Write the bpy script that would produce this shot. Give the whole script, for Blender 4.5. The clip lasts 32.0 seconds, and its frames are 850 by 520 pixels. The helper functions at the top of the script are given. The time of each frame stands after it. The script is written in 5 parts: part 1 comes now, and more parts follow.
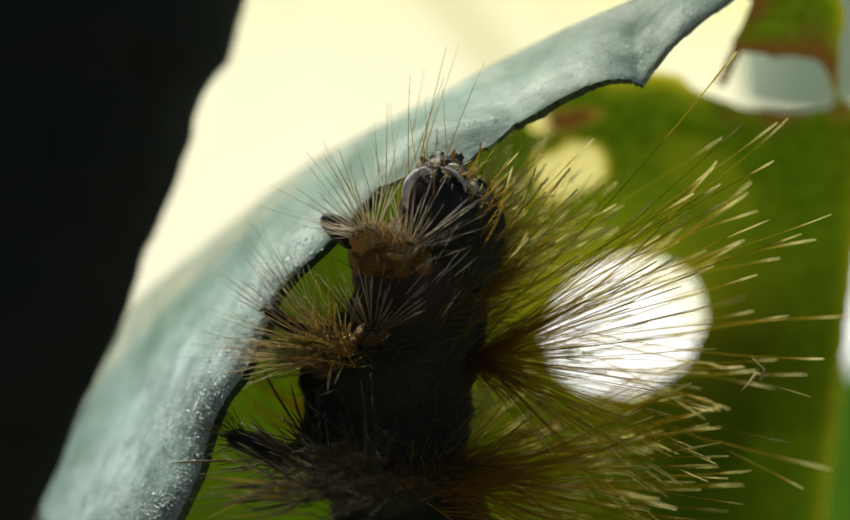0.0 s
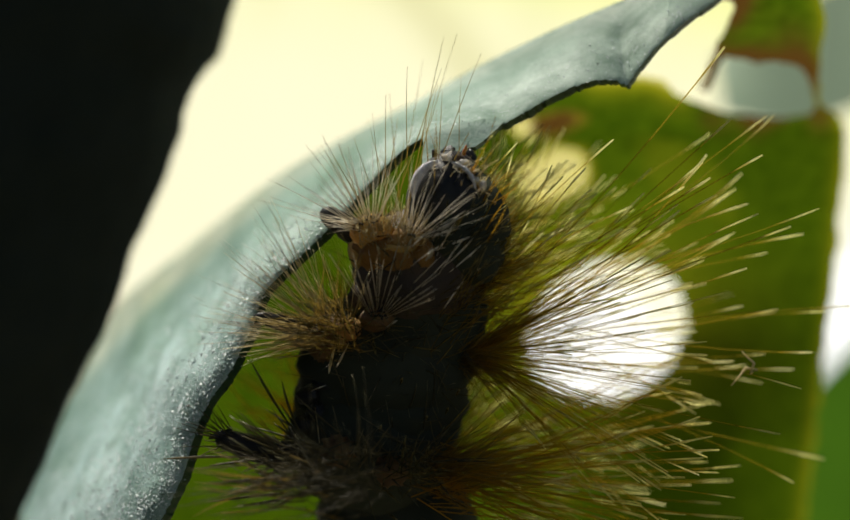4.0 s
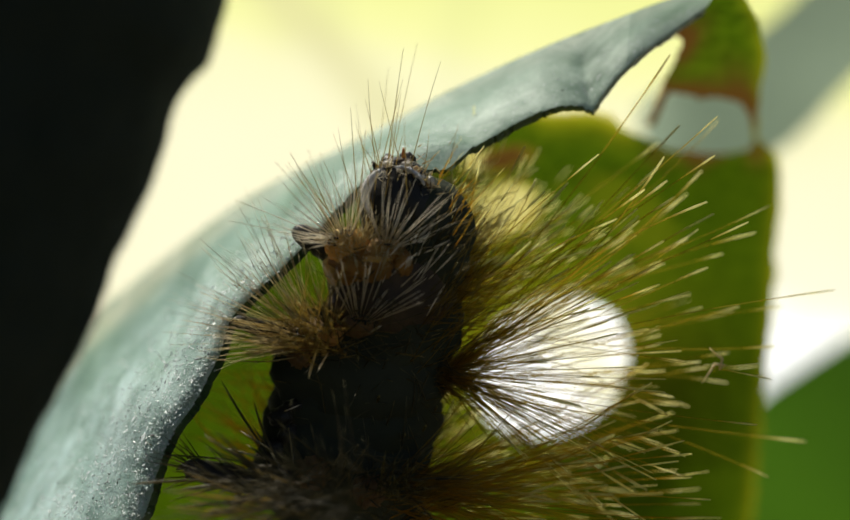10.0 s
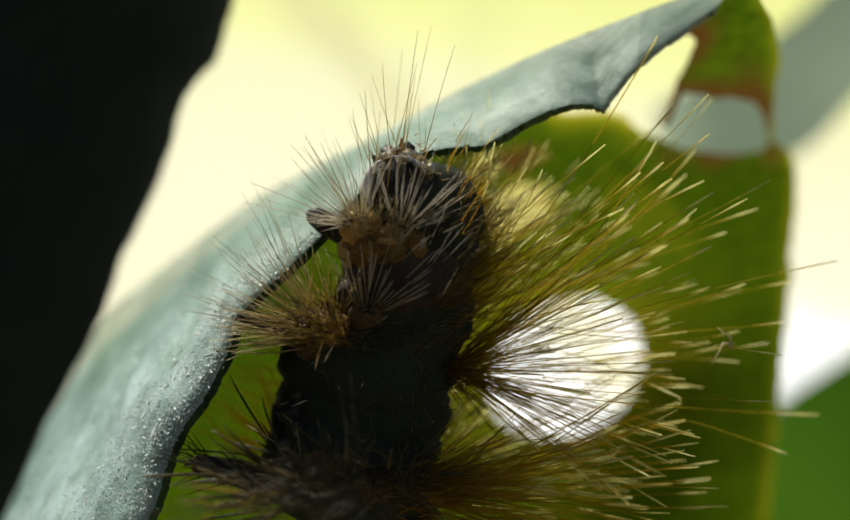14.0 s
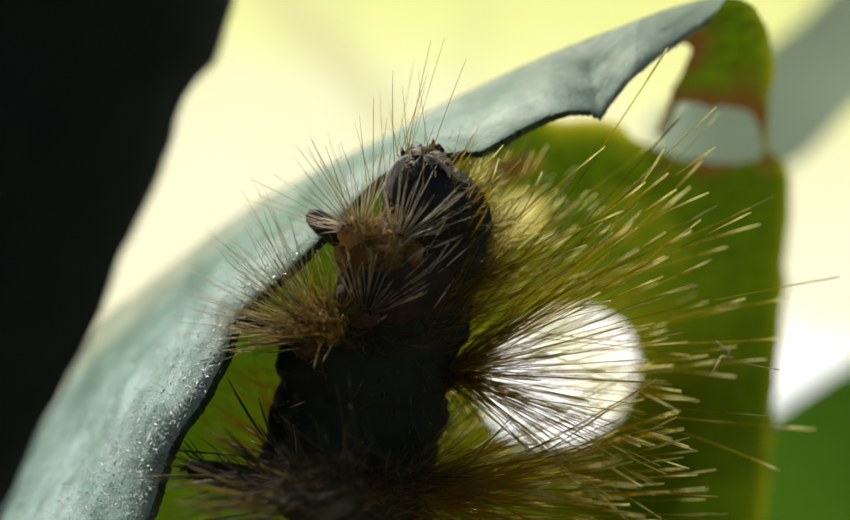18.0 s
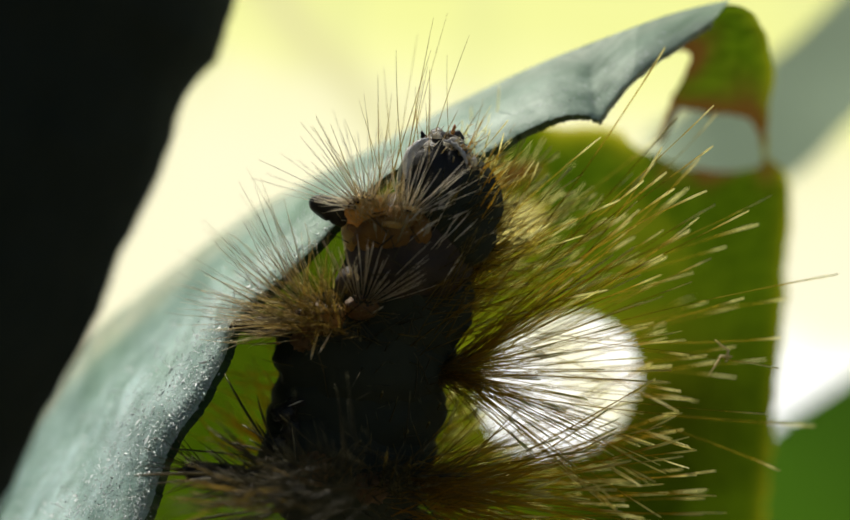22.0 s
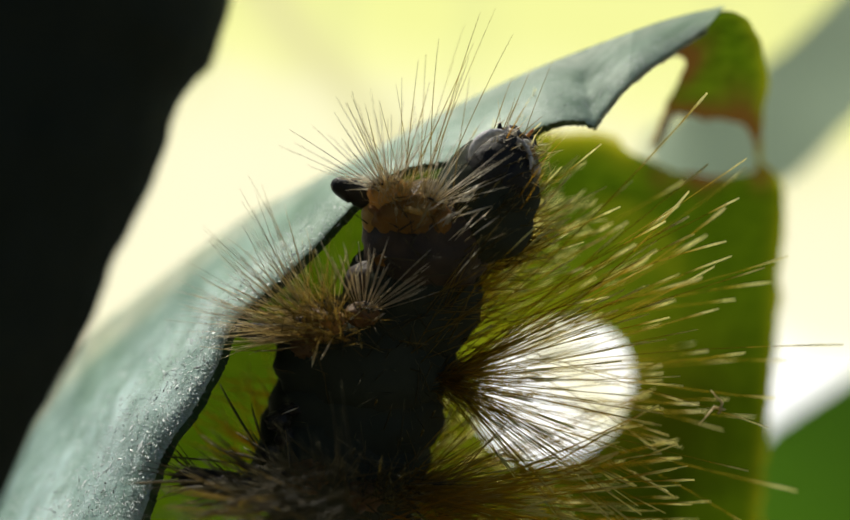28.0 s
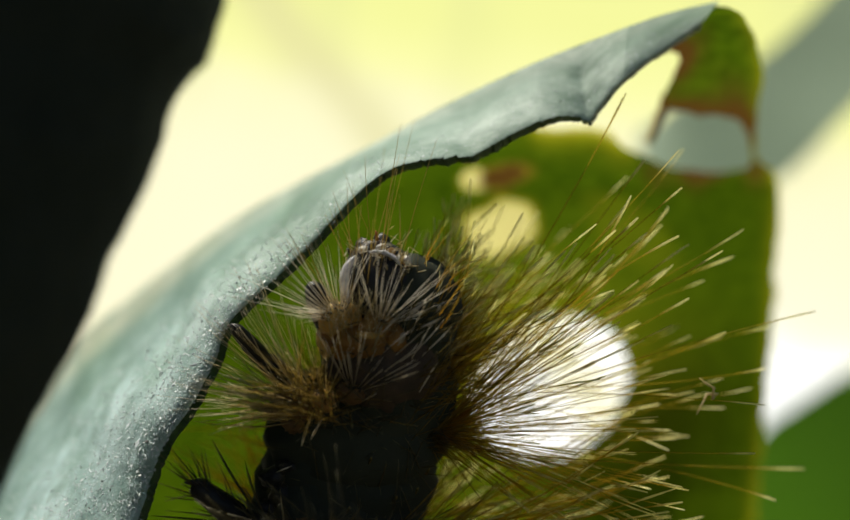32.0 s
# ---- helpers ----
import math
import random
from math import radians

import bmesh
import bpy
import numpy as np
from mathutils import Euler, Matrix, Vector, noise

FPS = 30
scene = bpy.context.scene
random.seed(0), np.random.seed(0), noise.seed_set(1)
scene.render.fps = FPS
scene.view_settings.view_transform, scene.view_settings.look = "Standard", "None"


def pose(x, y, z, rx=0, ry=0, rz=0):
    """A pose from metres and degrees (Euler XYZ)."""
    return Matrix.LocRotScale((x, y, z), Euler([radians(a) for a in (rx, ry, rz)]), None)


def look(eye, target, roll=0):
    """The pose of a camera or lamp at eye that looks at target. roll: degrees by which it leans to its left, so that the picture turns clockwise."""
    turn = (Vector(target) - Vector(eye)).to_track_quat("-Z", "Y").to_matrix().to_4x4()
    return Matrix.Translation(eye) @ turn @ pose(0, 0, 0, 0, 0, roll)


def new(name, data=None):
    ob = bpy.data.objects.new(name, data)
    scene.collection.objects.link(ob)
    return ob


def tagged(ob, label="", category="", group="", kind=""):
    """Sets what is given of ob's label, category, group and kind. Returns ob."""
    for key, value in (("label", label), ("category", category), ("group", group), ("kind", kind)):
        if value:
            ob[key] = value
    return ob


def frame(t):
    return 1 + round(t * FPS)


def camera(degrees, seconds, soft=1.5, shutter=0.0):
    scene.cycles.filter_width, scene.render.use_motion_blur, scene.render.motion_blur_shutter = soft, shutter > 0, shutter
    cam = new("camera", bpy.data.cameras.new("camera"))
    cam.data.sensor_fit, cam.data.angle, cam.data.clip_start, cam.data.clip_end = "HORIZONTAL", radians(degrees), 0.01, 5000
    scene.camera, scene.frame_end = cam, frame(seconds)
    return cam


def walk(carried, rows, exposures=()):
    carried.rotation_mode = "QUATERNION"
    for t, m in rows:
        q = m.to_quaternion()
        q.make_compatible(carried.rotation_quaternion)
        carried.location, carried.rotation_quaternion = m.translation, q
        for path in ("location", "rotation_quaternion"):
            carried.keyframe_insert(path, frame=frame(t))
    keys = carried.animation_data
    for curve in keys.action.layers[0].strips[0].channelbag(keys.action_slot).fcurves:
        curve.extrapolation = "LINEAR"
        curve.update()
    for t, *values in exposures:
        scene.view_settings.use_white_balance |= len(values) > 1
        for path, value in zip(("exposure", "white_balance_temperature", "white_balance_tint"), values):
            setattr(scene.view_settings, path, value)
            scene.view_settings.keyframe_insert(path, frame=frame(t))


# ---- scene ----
MM = 0.001
HEIGHT = 1.6          # the animal sits at eye height above the ground
REACH = 33.6          # mm from the lens to the animal
PATH = (
    (0, 2.052, 1.743, 5.678, -4.452, 0.334),
    (0.5, 2.056, 1.611, 5.792, -4.367, 0.293),
    (1, 2.034, 1.506, 5.548, -3.986, 0.348),
    (1.5, 2.021, 1.551, 5.46, -3.918, 0.372),
    (2, 2.039, 1.448, 5.554, -3.974, 0.347),
    (2.5, 1.897, 1.575, 5.202, -3.81, 0.18),
    (3, 1.777, 1.595, 4.857, -4.146, 0.144),
    (3.5, 1.756, 1.487, 4.517, -4.077, 0.118),
    (5.5, 1.509, 1.105, 4.145, -2.867, 0.077),
    (6, 1.547, 1.109, 4.163, -3.148, 0.131),
    (6.5, 1.535, 1.138, 4.058, -3.066, 0.044),
    (7, 1.526, 1.145, 4.073, -2.815, 0.017),
    (7.5, 1.344, 0.986, 3.808, -2.78, 0.071),
    (8, 0.992, 0.73, 3.27, -2.514, 0.298),
    (8.5, 0.421, 0.572, 1.724, -1.959, 0.308),
    (9, 0.091, 0.366, 0.013, -1.234, 0.319),
    (9.5, -0.112, 0.269, -0.511, -0.774, 0.307),
    (10, -0.154, 0.246, -0.742, -0.485, 0.311),
    (10.5, -0.268, 0.295, -0.938, -0.59, 0.301),
    (11, 0.088, 0.342, -0.193, -0.646, 0.366),
    (11.5, 0.094, 0.305, -0.09, -0.923, 0.285),
    (12, 0.098, 0.14, 0.205, -0.424, 0.158),
    (12.5, 0.126, -0.012, 0.067, -0.011, 0.07),
    (13, -0, 0, 0, 0, -0),
    (13.5, 0.169, 0.031, 0.1, 0.2, 0.056),
    (14, 0.187, 0.089, 0.403, -0.317, 0.081),
    (14.5, 0.082, 0.162, 0.061, -0.33, 0.118),
    (16.5, 0.188, -0.355, 0.341, 0.784, -0.059),
    (17, 0.087, -0.33, 0.054, 0.63, 0.002),
    (17.5, 0.065, -0.356, 0.133, 0.868, -0.191),
    (18, 0.035, -0.211, -0.019, 0.512, -0.081),
    (18.5, -0.085, -0.075, -0.457, 0.478, -0.035),
    (19, 0.171, -0.089, 0.36, 0.348, -0.005),
    (19.5, 0.191, -0.25, 0.199, 0.647, -0.201),
    (20, 0.231, -0.099, 0.117, 0.492, -0.064),
    (20.5, 0.112, -0.337, 0.12, 1.017, -0.181),
    (21, 0.271, -0.398, 0.16, 1.277, -0.194),
    (21.5, 0.182, -0.223, 0.084, 0.63, -0.101),
    (22, 0.07, -0.558, 0.015, 1.33, -0.279),
    (22.5, 0.018, -0.341, -0.323, 1.014, -0.219),
    (23, 0.078, -0.363, -0.342, 1.118, -0.157),
    (23.5, 0.149, -0.402, -0.112, 1.384, -0.29),
    (24, 0.184, -0.426, -0.076, 1.236, -0.24),
    (24.5, 0.238, -0.199, 0.075, 0.759, -0.159),
    (25, 0.054, -0.258, -0.205, 0.811, -0.128),
    (25.5, 0.118, -0.517, -0.233, 1.375, -0.23),
    (27.5, 0.276, -0.586, -0.148, 1.709, -0.189),
    (28, 0.094, -0.501, -0.27, 1.554, -0.358),
    (28.5, 0.201, -0.734, -0.353, 2.219, -0.426),
    (29, 0.284, -0.613, -0.259, 1.815, -0.259),
    (29.5, 0.118, -0.858, -0.132, 2.445, -0.558),
    (30, -0.035, -0.794, -0.493, 2.183, -0.261),
    (30.5, 0.055, -0.903, -0.515, 2.371, -0.238),
    (31, 0.137, -0.91, -0.505, 2.452, -0.133),
    (31.5, 0.099, -0.779, -0.347, 2.341, -0.059),
    (32, 0.026, -0.564, -0.617, 1.435, -0.054),
)
MOVES = (
    (0, -0.75, -0.95, 4, -1.11, -1.16, 2.7, -0.88, -1.25, -6.9, -0.31, -0.44, 3.2),
    (0.5, -1.31, -1.19, -2, -1.61, -1.48, 1.9, -0.82, -1.2, -6.3, -0.29, -0.42, 1),
    (1, -1.58, -1.31, -5, -1.58, -1.5, 1.7, -0.82, -1.13, -6.3, -0.29, -0.4, 0.1),
    (1.5, -1.78, -1.69, -4, -1.64, -1.5, 0.5, -0.84, -1.15, -6.5, -0.29, -0.4, -1.7),
    (2, -1.28, -1.92, -1, -1.45, -1.89, 1.6, -0.67, -1.48, -5.3, -0.23, -0.52, 1.2),
    (2.5, -0.15, -0.72, 5, -0.71, -1.13, 2.9, -0.44, -1.06, -3.1, -0.15, -0.37, 7.9),
    (3, 0.05, -0.76, 7, -0.51, -0.93, 2.2, -0.28, -0.78, -1.8, -0.1, -0.27, 7.3),
    (3.5, -0.08, -0.86, 8, -0.64, -0.92, 1.2, -0.36, -0.78, -2.5, -0.13, -0.27, 4.6),
    (5.5, 0.33, -0.49, 11, -0.3, -0.57, 2.5, -0.34, -0.77, -3.3, -0.16, -0.31, 1.4),
    (6, 0.25, -0.52, 12, -0.29, -0.42, 1.2, -0.34, -0.65, -3.2, -0.16, -0.27, 0.6),
    (6.5, -0.23, -0.52, 5, -0.36, -0.44, -0.5, -0.43, -0.68, -3.9, -0.19, -0.28, -1.5),
    (7, -1.18, -0.44, -8, -0.44, -0.29, -3.7, -0.47, -0.58, -4.1, -0.21, -0.24, -4.1),
    (7.5, -1.32, -0.55, -9, -0.46, -0.08, -5.3, -0.38, -0.4, -3.5, -0.18, -0.18, -6.3),
    (8, -0.75, -0.77, -4, -0.41, -0.91, -0.1, -0.23, -0.79, -2.4, -0.12, -0.32, -2.4),
    (8.5, 0.34, -0.47, 9, -0.26, -0.47, -0.8, -0.33, -0.78, -2.2, -0.12, -0.27, 1.2),
    (9, 0.5, -0.34, 9, -0.11, -0.37, -3.5, 0.25, -0.68, 2.2, 0.09, -0.24, 1.7),
    (9.5, 0.03, -0.45, 6, -0.32, -0.47, -3.3, 0.04, -0.29, 0.4, 0.01, -0.1, -0.4),
    (10, -0.74, -0.16, -7, -0.41, -0.5, -3, -0.11, -0.2, -0.7, -0.04, -0.07, -0.6),
    (10.5, -0.64, -0.09, -4, -0.49, -0.39, -3, -0.19, -0.11, -1.2, -0.07, -0.04, -2.2),
    (11, 1.09, 0.12, 14, -0.29, -0.45, -2.6, -0.23, -0.39, -1.4, -0.08, -0.13, 4.3),
    (11.5, 1.03, 0.13, 14, -0.01, -0.11, 2.4, -0.09, -0.12, -0.6, -0.03, -0.04, 5),
    (12, 0.66, 0.04, 8, 0.11, -0.07, 2.5, 0.05, 0.01, 0.3, 0.02, 0, 2.8),
    (12.5, 0.43, 0.15, 4, 0.11, -0.09, 2.1, -0.02, -0.02, -0.1, -0.01, -0.01, 1.7),
    (13, 0, 0, 0, 0, 0, 0, 0, 0, 0, 0, 0, 0),
    (13.5, -0.29, 0.24, -4, -0.03, 0, -1.3, -0.04, 0.05, -0.3, -0.01, 0.02, -1.6),
    (14, -0.95, 0.17, -12, -0.18, 0.08, -3.2, -0.16, 0.04, -1.1, -0.06, 0.01, -4.6),
    (14.5, 0.39, 0.15, 5, -0.34, -0.58, 3.6, -0.13, -0.22, -0.8, -0.04, -0.08, -0.7),
    (16.5, 1.37, 0.65, 9, 0.52, 0.07, 2.2, 0.52, 0.25, 3, 0.18, 0.14, 1.7),
    (17, 1.24, 0.34, 12, 0.23, -0.06, 2.6, 0.24, 0.15, 1.4, 0.09, 0.11, 0.9),
    (17.5, 0.63, 0.49, 6, 0.08, 0.04, 0.1, 0.24, 0.29, 1.3, 0.09, 0.16, -1.1),
    (18, -0.13, 0.34, 0, -0.27, -0.08, 0.9, -0.11, 0.2, -0.8, -0.04, 0.12, -2.4),
    (18.5, -0.31, 0.41, 0, -0.4, 0.13, -0.9, -0.22, 0.25, -1.5, -0.08, 0.14, -5.1),
    (19, 1.45, 0.32, 18, -0.07, -0.01, 0.6, -0.14, 0, -1, -0.05, 0.05, 1),
    (19.5, 1.35, 0.88, 16, 0.27, 0.78, 3.3, -0.11, 0.51, -0.9, -0.04, 0.23, 2.3),
    (20, 1.45, 0.82, 17, 0.13, 0.54, 4.6, -0.25, 0.36, -1.6, -0.09, 0.18, 0.5),
    (20.5, 1.32, 0.81, 15, 0.26, 0.75, 2.2, -0.08, 0.53, -0.7, -0.03, 0.24, -0.7),
    (21, 1.35, 0.64, 16, 0.35, 0.61, 3.5, 0, 0.47, -0.2, 0, 0.22, -0.1),
    (21.5, 1.1, 0.89, 13, 0.04, 0.58, 2.4, -0.24, 0.44, -1.6, -0.09, 0.21, -1.2),
    (22, 0.45, 1.06, 6, 0.04, 0.9, -0.6, -0.18, 0.62, -1.3, -0.06, 0.27, -2.7),
    (22.5, 0.55, 0.91, 10, -0.04, 0.96, -1.3, -0.34, 0.58, -2.2, -0.12, 0.26, -4.6),
    (23, 1.68, 0.53, 23, -0.11, 0.43, 3.6, -0.24, 0.41, -1.6, -0.08, 0.19, -0.4),
    (23.5, 1.6, 1.09, 19, 0.3, 1.16, 0.9, -0.21, 0.71, -1.5, -0.07, 0.3, 1.4),
    (24, 1.51, 0.93, 19, 0.22, 1.01, 2.2, -0.36, 0.63, -2.3, -0.13, 0.27, -0.1),
    (24.5, 1.33, 0.89, 20, 0.13, 1.2, 0.3, -0.43, 0.67, -2.7, -0.15, 0.29, -1.9),
    (25, 1.36, 0.7, 20, 0.01, 0.77, 2.8, -0.26, 0.58, -1.7, -0.09, 0.25, -0.9),
    (25.5, 2.39, 1.29, 24, 0.58, 1.26, 4.2, -0.02, 0.81, -0.4, -0.01, 0.34, 2.9),
    (27.5, 2.61, 1.22, 24, 0.86, 1.05, 6.8, 0.09, 0.27, -1.1, -0.05, 0.08, 5.6),
    (28, 2.87, 1.51, 28, 0.88, 1.54, 6.7, 0.05, 0.56, -1.4, -0.07, 0.18, 6.4),
    (28.5, 2.65, 1.72, 27, 0.79, 1.76, 5.7, -0.03, 0.78, -1.9, -0.1, 0.26, 2.7),
    (29, 3.24, 1.48, 30, 1.11, 1.53, 7.2, 0.17, 0.73, -0.7, -0.03, 0.24, 5.8),
    (29.5, 3.7, 1.76, 34, 1.41, 1.94, 6.2, 0.45, 1, 0.8, 0.07, 0.33, 7.5),
    (30, 3.13, 1.83, 25, 1.38, 1.72, 6.1, 0.65, 0.88, 2, 0.14, 0.29, 7.8),
    (30.5, 3.68, 1.84, 28, 1.52, 1.65, 7, 0.67, 0.92, 2.1, 0.15, 0.31, 8.2),
    (31, 2.91, 1.26, 25, 0.93, 0.95, 5.3, 0.89, 0.83, 3.3, 0.22, 0.27, 8.7),
    (31.2, 1.8, 0.38, 19, 0.59, 0.58, 0.9, 0.38, 0.09, 2, 0.17, 0.04, 8),
    (31.4, 0.68, -0.77, 11, 0.12, -0.52, 0.3, 0.03, -0.83, 0.4, 0.02, -0.46, 3.8),
    (31.6, -0.28, -1.4, -3, 0.01, -1.02, 1.1, -0.22, -1.51, -0.5, -0.14, -0.98, -0.3),
    (31.8, -1.03, -2.2, -13, -0.27, -1.96, 0.8, -0.36, -1.98, -0.7, -0.27, -1.48, -3.7),
    (32, -1.37, -3.08, -15, -0.54, -3.05, -2.4, -0.18, -2.34, -0.1, -0.16, -1.98, -7.3),
)
cam = camera(50.0, 32.0, soft=1.5)
cam.data.dof.use_dof = True
cam.data.dof.focus_distance = 0.0318
cam.data.dof.aperture_fstop = 26.0


def place(x, y, z):
    return Vector((x * MM, y * MM, HEIGHT + z * MM))


walk(cam, [(t, pose(x * MM, -REACH * MM, HEIGHT + z * MM, 90 + pitch, roll, yaw)) for t, x, z, yaw, pitch, roll in PATH],
     exposures=((0.0, 0.0), (32.0, 0.0)))

# ---- world and sun ----
SUN_HIGH, SUN_TURN = 65.0, -45.0      # the sun stands behind the leaf, high over the stem
world = bpy.data.worlds.new("sky")
scene.world = world
world.use_nodes = True
wn = world.node_tree.nodes
sky = wn.new("ShaderNodeTexSky")
sky.sky_type, sky.sun_disc = "NISHITA", False
sky.sun_elevation, sky.sun_rotation = radians(SUN_HIGH), radians(SUN_TURN)
wn["Background"].inputs[1].default_value = 0.05
world.node_tree.links.new(sky.outputs[0], wn["Background"].inputs[0])
sun = new("sun", bpy.data.lights.new("sun", "SUN"))
sun.data.energy, sun.data.angle, sun.data.color = 5.2, radians(0.5), (1.0, 0.94, 0.82)
sun_from = Vector((math.sin(radians(SUN_TURN)) * math.cos(radians(SUN_HIGH)), math.cos(radians(SUN_TURN)) * math.cos(radians(SUN_HIGH)), math.sin(radians(SUN_HIGH))))
sun.matrix_world = look(sun_from * 20, (0, 0, 0))


# ---- materials ----
class Shade:
    """A node material that is put together step by step."""

    def __init__(self, name):
        self.mat = bpy.data.materials.new(name)
        self.mat.use_nodes = True
        self.nodes, self.links = self.mat.node_tree.nodes, self.mat.node_tree.links
        self.out = self.nodes["Material Output"]
        self.bsdf = self.nodes["Principled BSDF"]
        self.space = self.nodes.new("ShaderNodeTexCoord").outputs["Object"]

    def plug(self, value, socket):
        if isinstance(value, bpy.types.NodeSocket):
            self.links.new(value, socket)
        else:
            socket.default_value = value
        return socket

    def noise(self, scale, detail=4.0, rough=0.55):
        n = self.nodes.new("ShaderNodeTexNoise")
        n.inputs["Scale"].default_value, n.inputs["Detail"].default_value, n.inputs["Roughness"].default_value = scale, detail, rough
        self.links.new(self.space, n.inputs["Vector"])
        return n.outputs["Fac"]

    def cells(self, scale, feature="F1"):
        n = self.nodes.new("ShaderNodeTexVoronoi")
        n.feature = feature
        n.inputs["Scale"].default_value = scale
        self.links.new(self.space, n.inputs["Vector"])
        return n.outputs["Distance"]

    def attribute(self, name):
        n = self.nodes.new("ShaderNodeAttribute")
        n.attribute_name = name
        return n.outputs["Fac"]

    def island(self):
        return self.nodes.new("ShaderNodeNewGeometry").outputs["Random Per Island"]

    def ramp(self, fac, *stops):
        n = self.nodes.new("ShaderNodeValToRGB")
        while len(n.color_ramp.elements) < len(stops):
            n.color_ramp.elements.new(0.5)
        for e, (p, c) in zip(n.color_ramp.elements, stops):
            e.position, e.color = p, (*c, 1) if len(c) == 3 else c
        self.links.new(fac, n.inputs[0])
        return n.outputs["Color"]

    def mix(self, fac, a, b, kind="MIX"):
        n = self.nodes.new("ShaderNodeMix")
        n.data_type, n.blend_type = "RGBA", kind
        for v, s in ((fac, n.inputs[0]), (a, n.inputs[6]), (b, n.inputs[7])):
            self.plug((*v, 1) if isinstance(v, tuple) and len(v) == 3 else v, s)
        return n.outputs[2]

    def bump(self, height, strength, distance):
        n = self.nodes.new("ShaderNodeBump")
        n.inputs["Strength"].default_value, n.inputs["Distance"].default_value = strength, distance
        self.links.new(height, n.inputs["Height"])
        self.links.new(n.outputs[0], self.bsdf.inputs["Normal"])
        return n.outputs[0]

    def finish(self, color, rough, through_color=None, share=0.4, coat=0.0, spec=0.5):
        self.plug((*color, 1) if isinstance(color, tuple) else color, self.bsdf.inputs["Base Color"])
        self.plug(rough, self.bsdf.inputs["Roughness"])
        self.bsdf.inputs["Coat Weight"].default_value = coat
        self.bsdf.inputs["Specular IOR Level"].default_value = spec
        if through_color is not None:
            tr = self.nodes.new("ShaderNodeBsdfTranslucent")
            self.plug((*through_color, 1) if isinstance(through_color, tuple) else through_color, tr.inputs["Color"])
            m = self.nodes.new("ShaderNodeMixShader")
            self.plug(share, m.inputs[0])
            self.links.new(self.bsdf.outputs[0], m.inputs[1])
            self.links.new(tr.outputs[0], m.inputs[2])
            self.links.new(m.outputs[0], self.out.inputs["Surface"])
        return self.mat


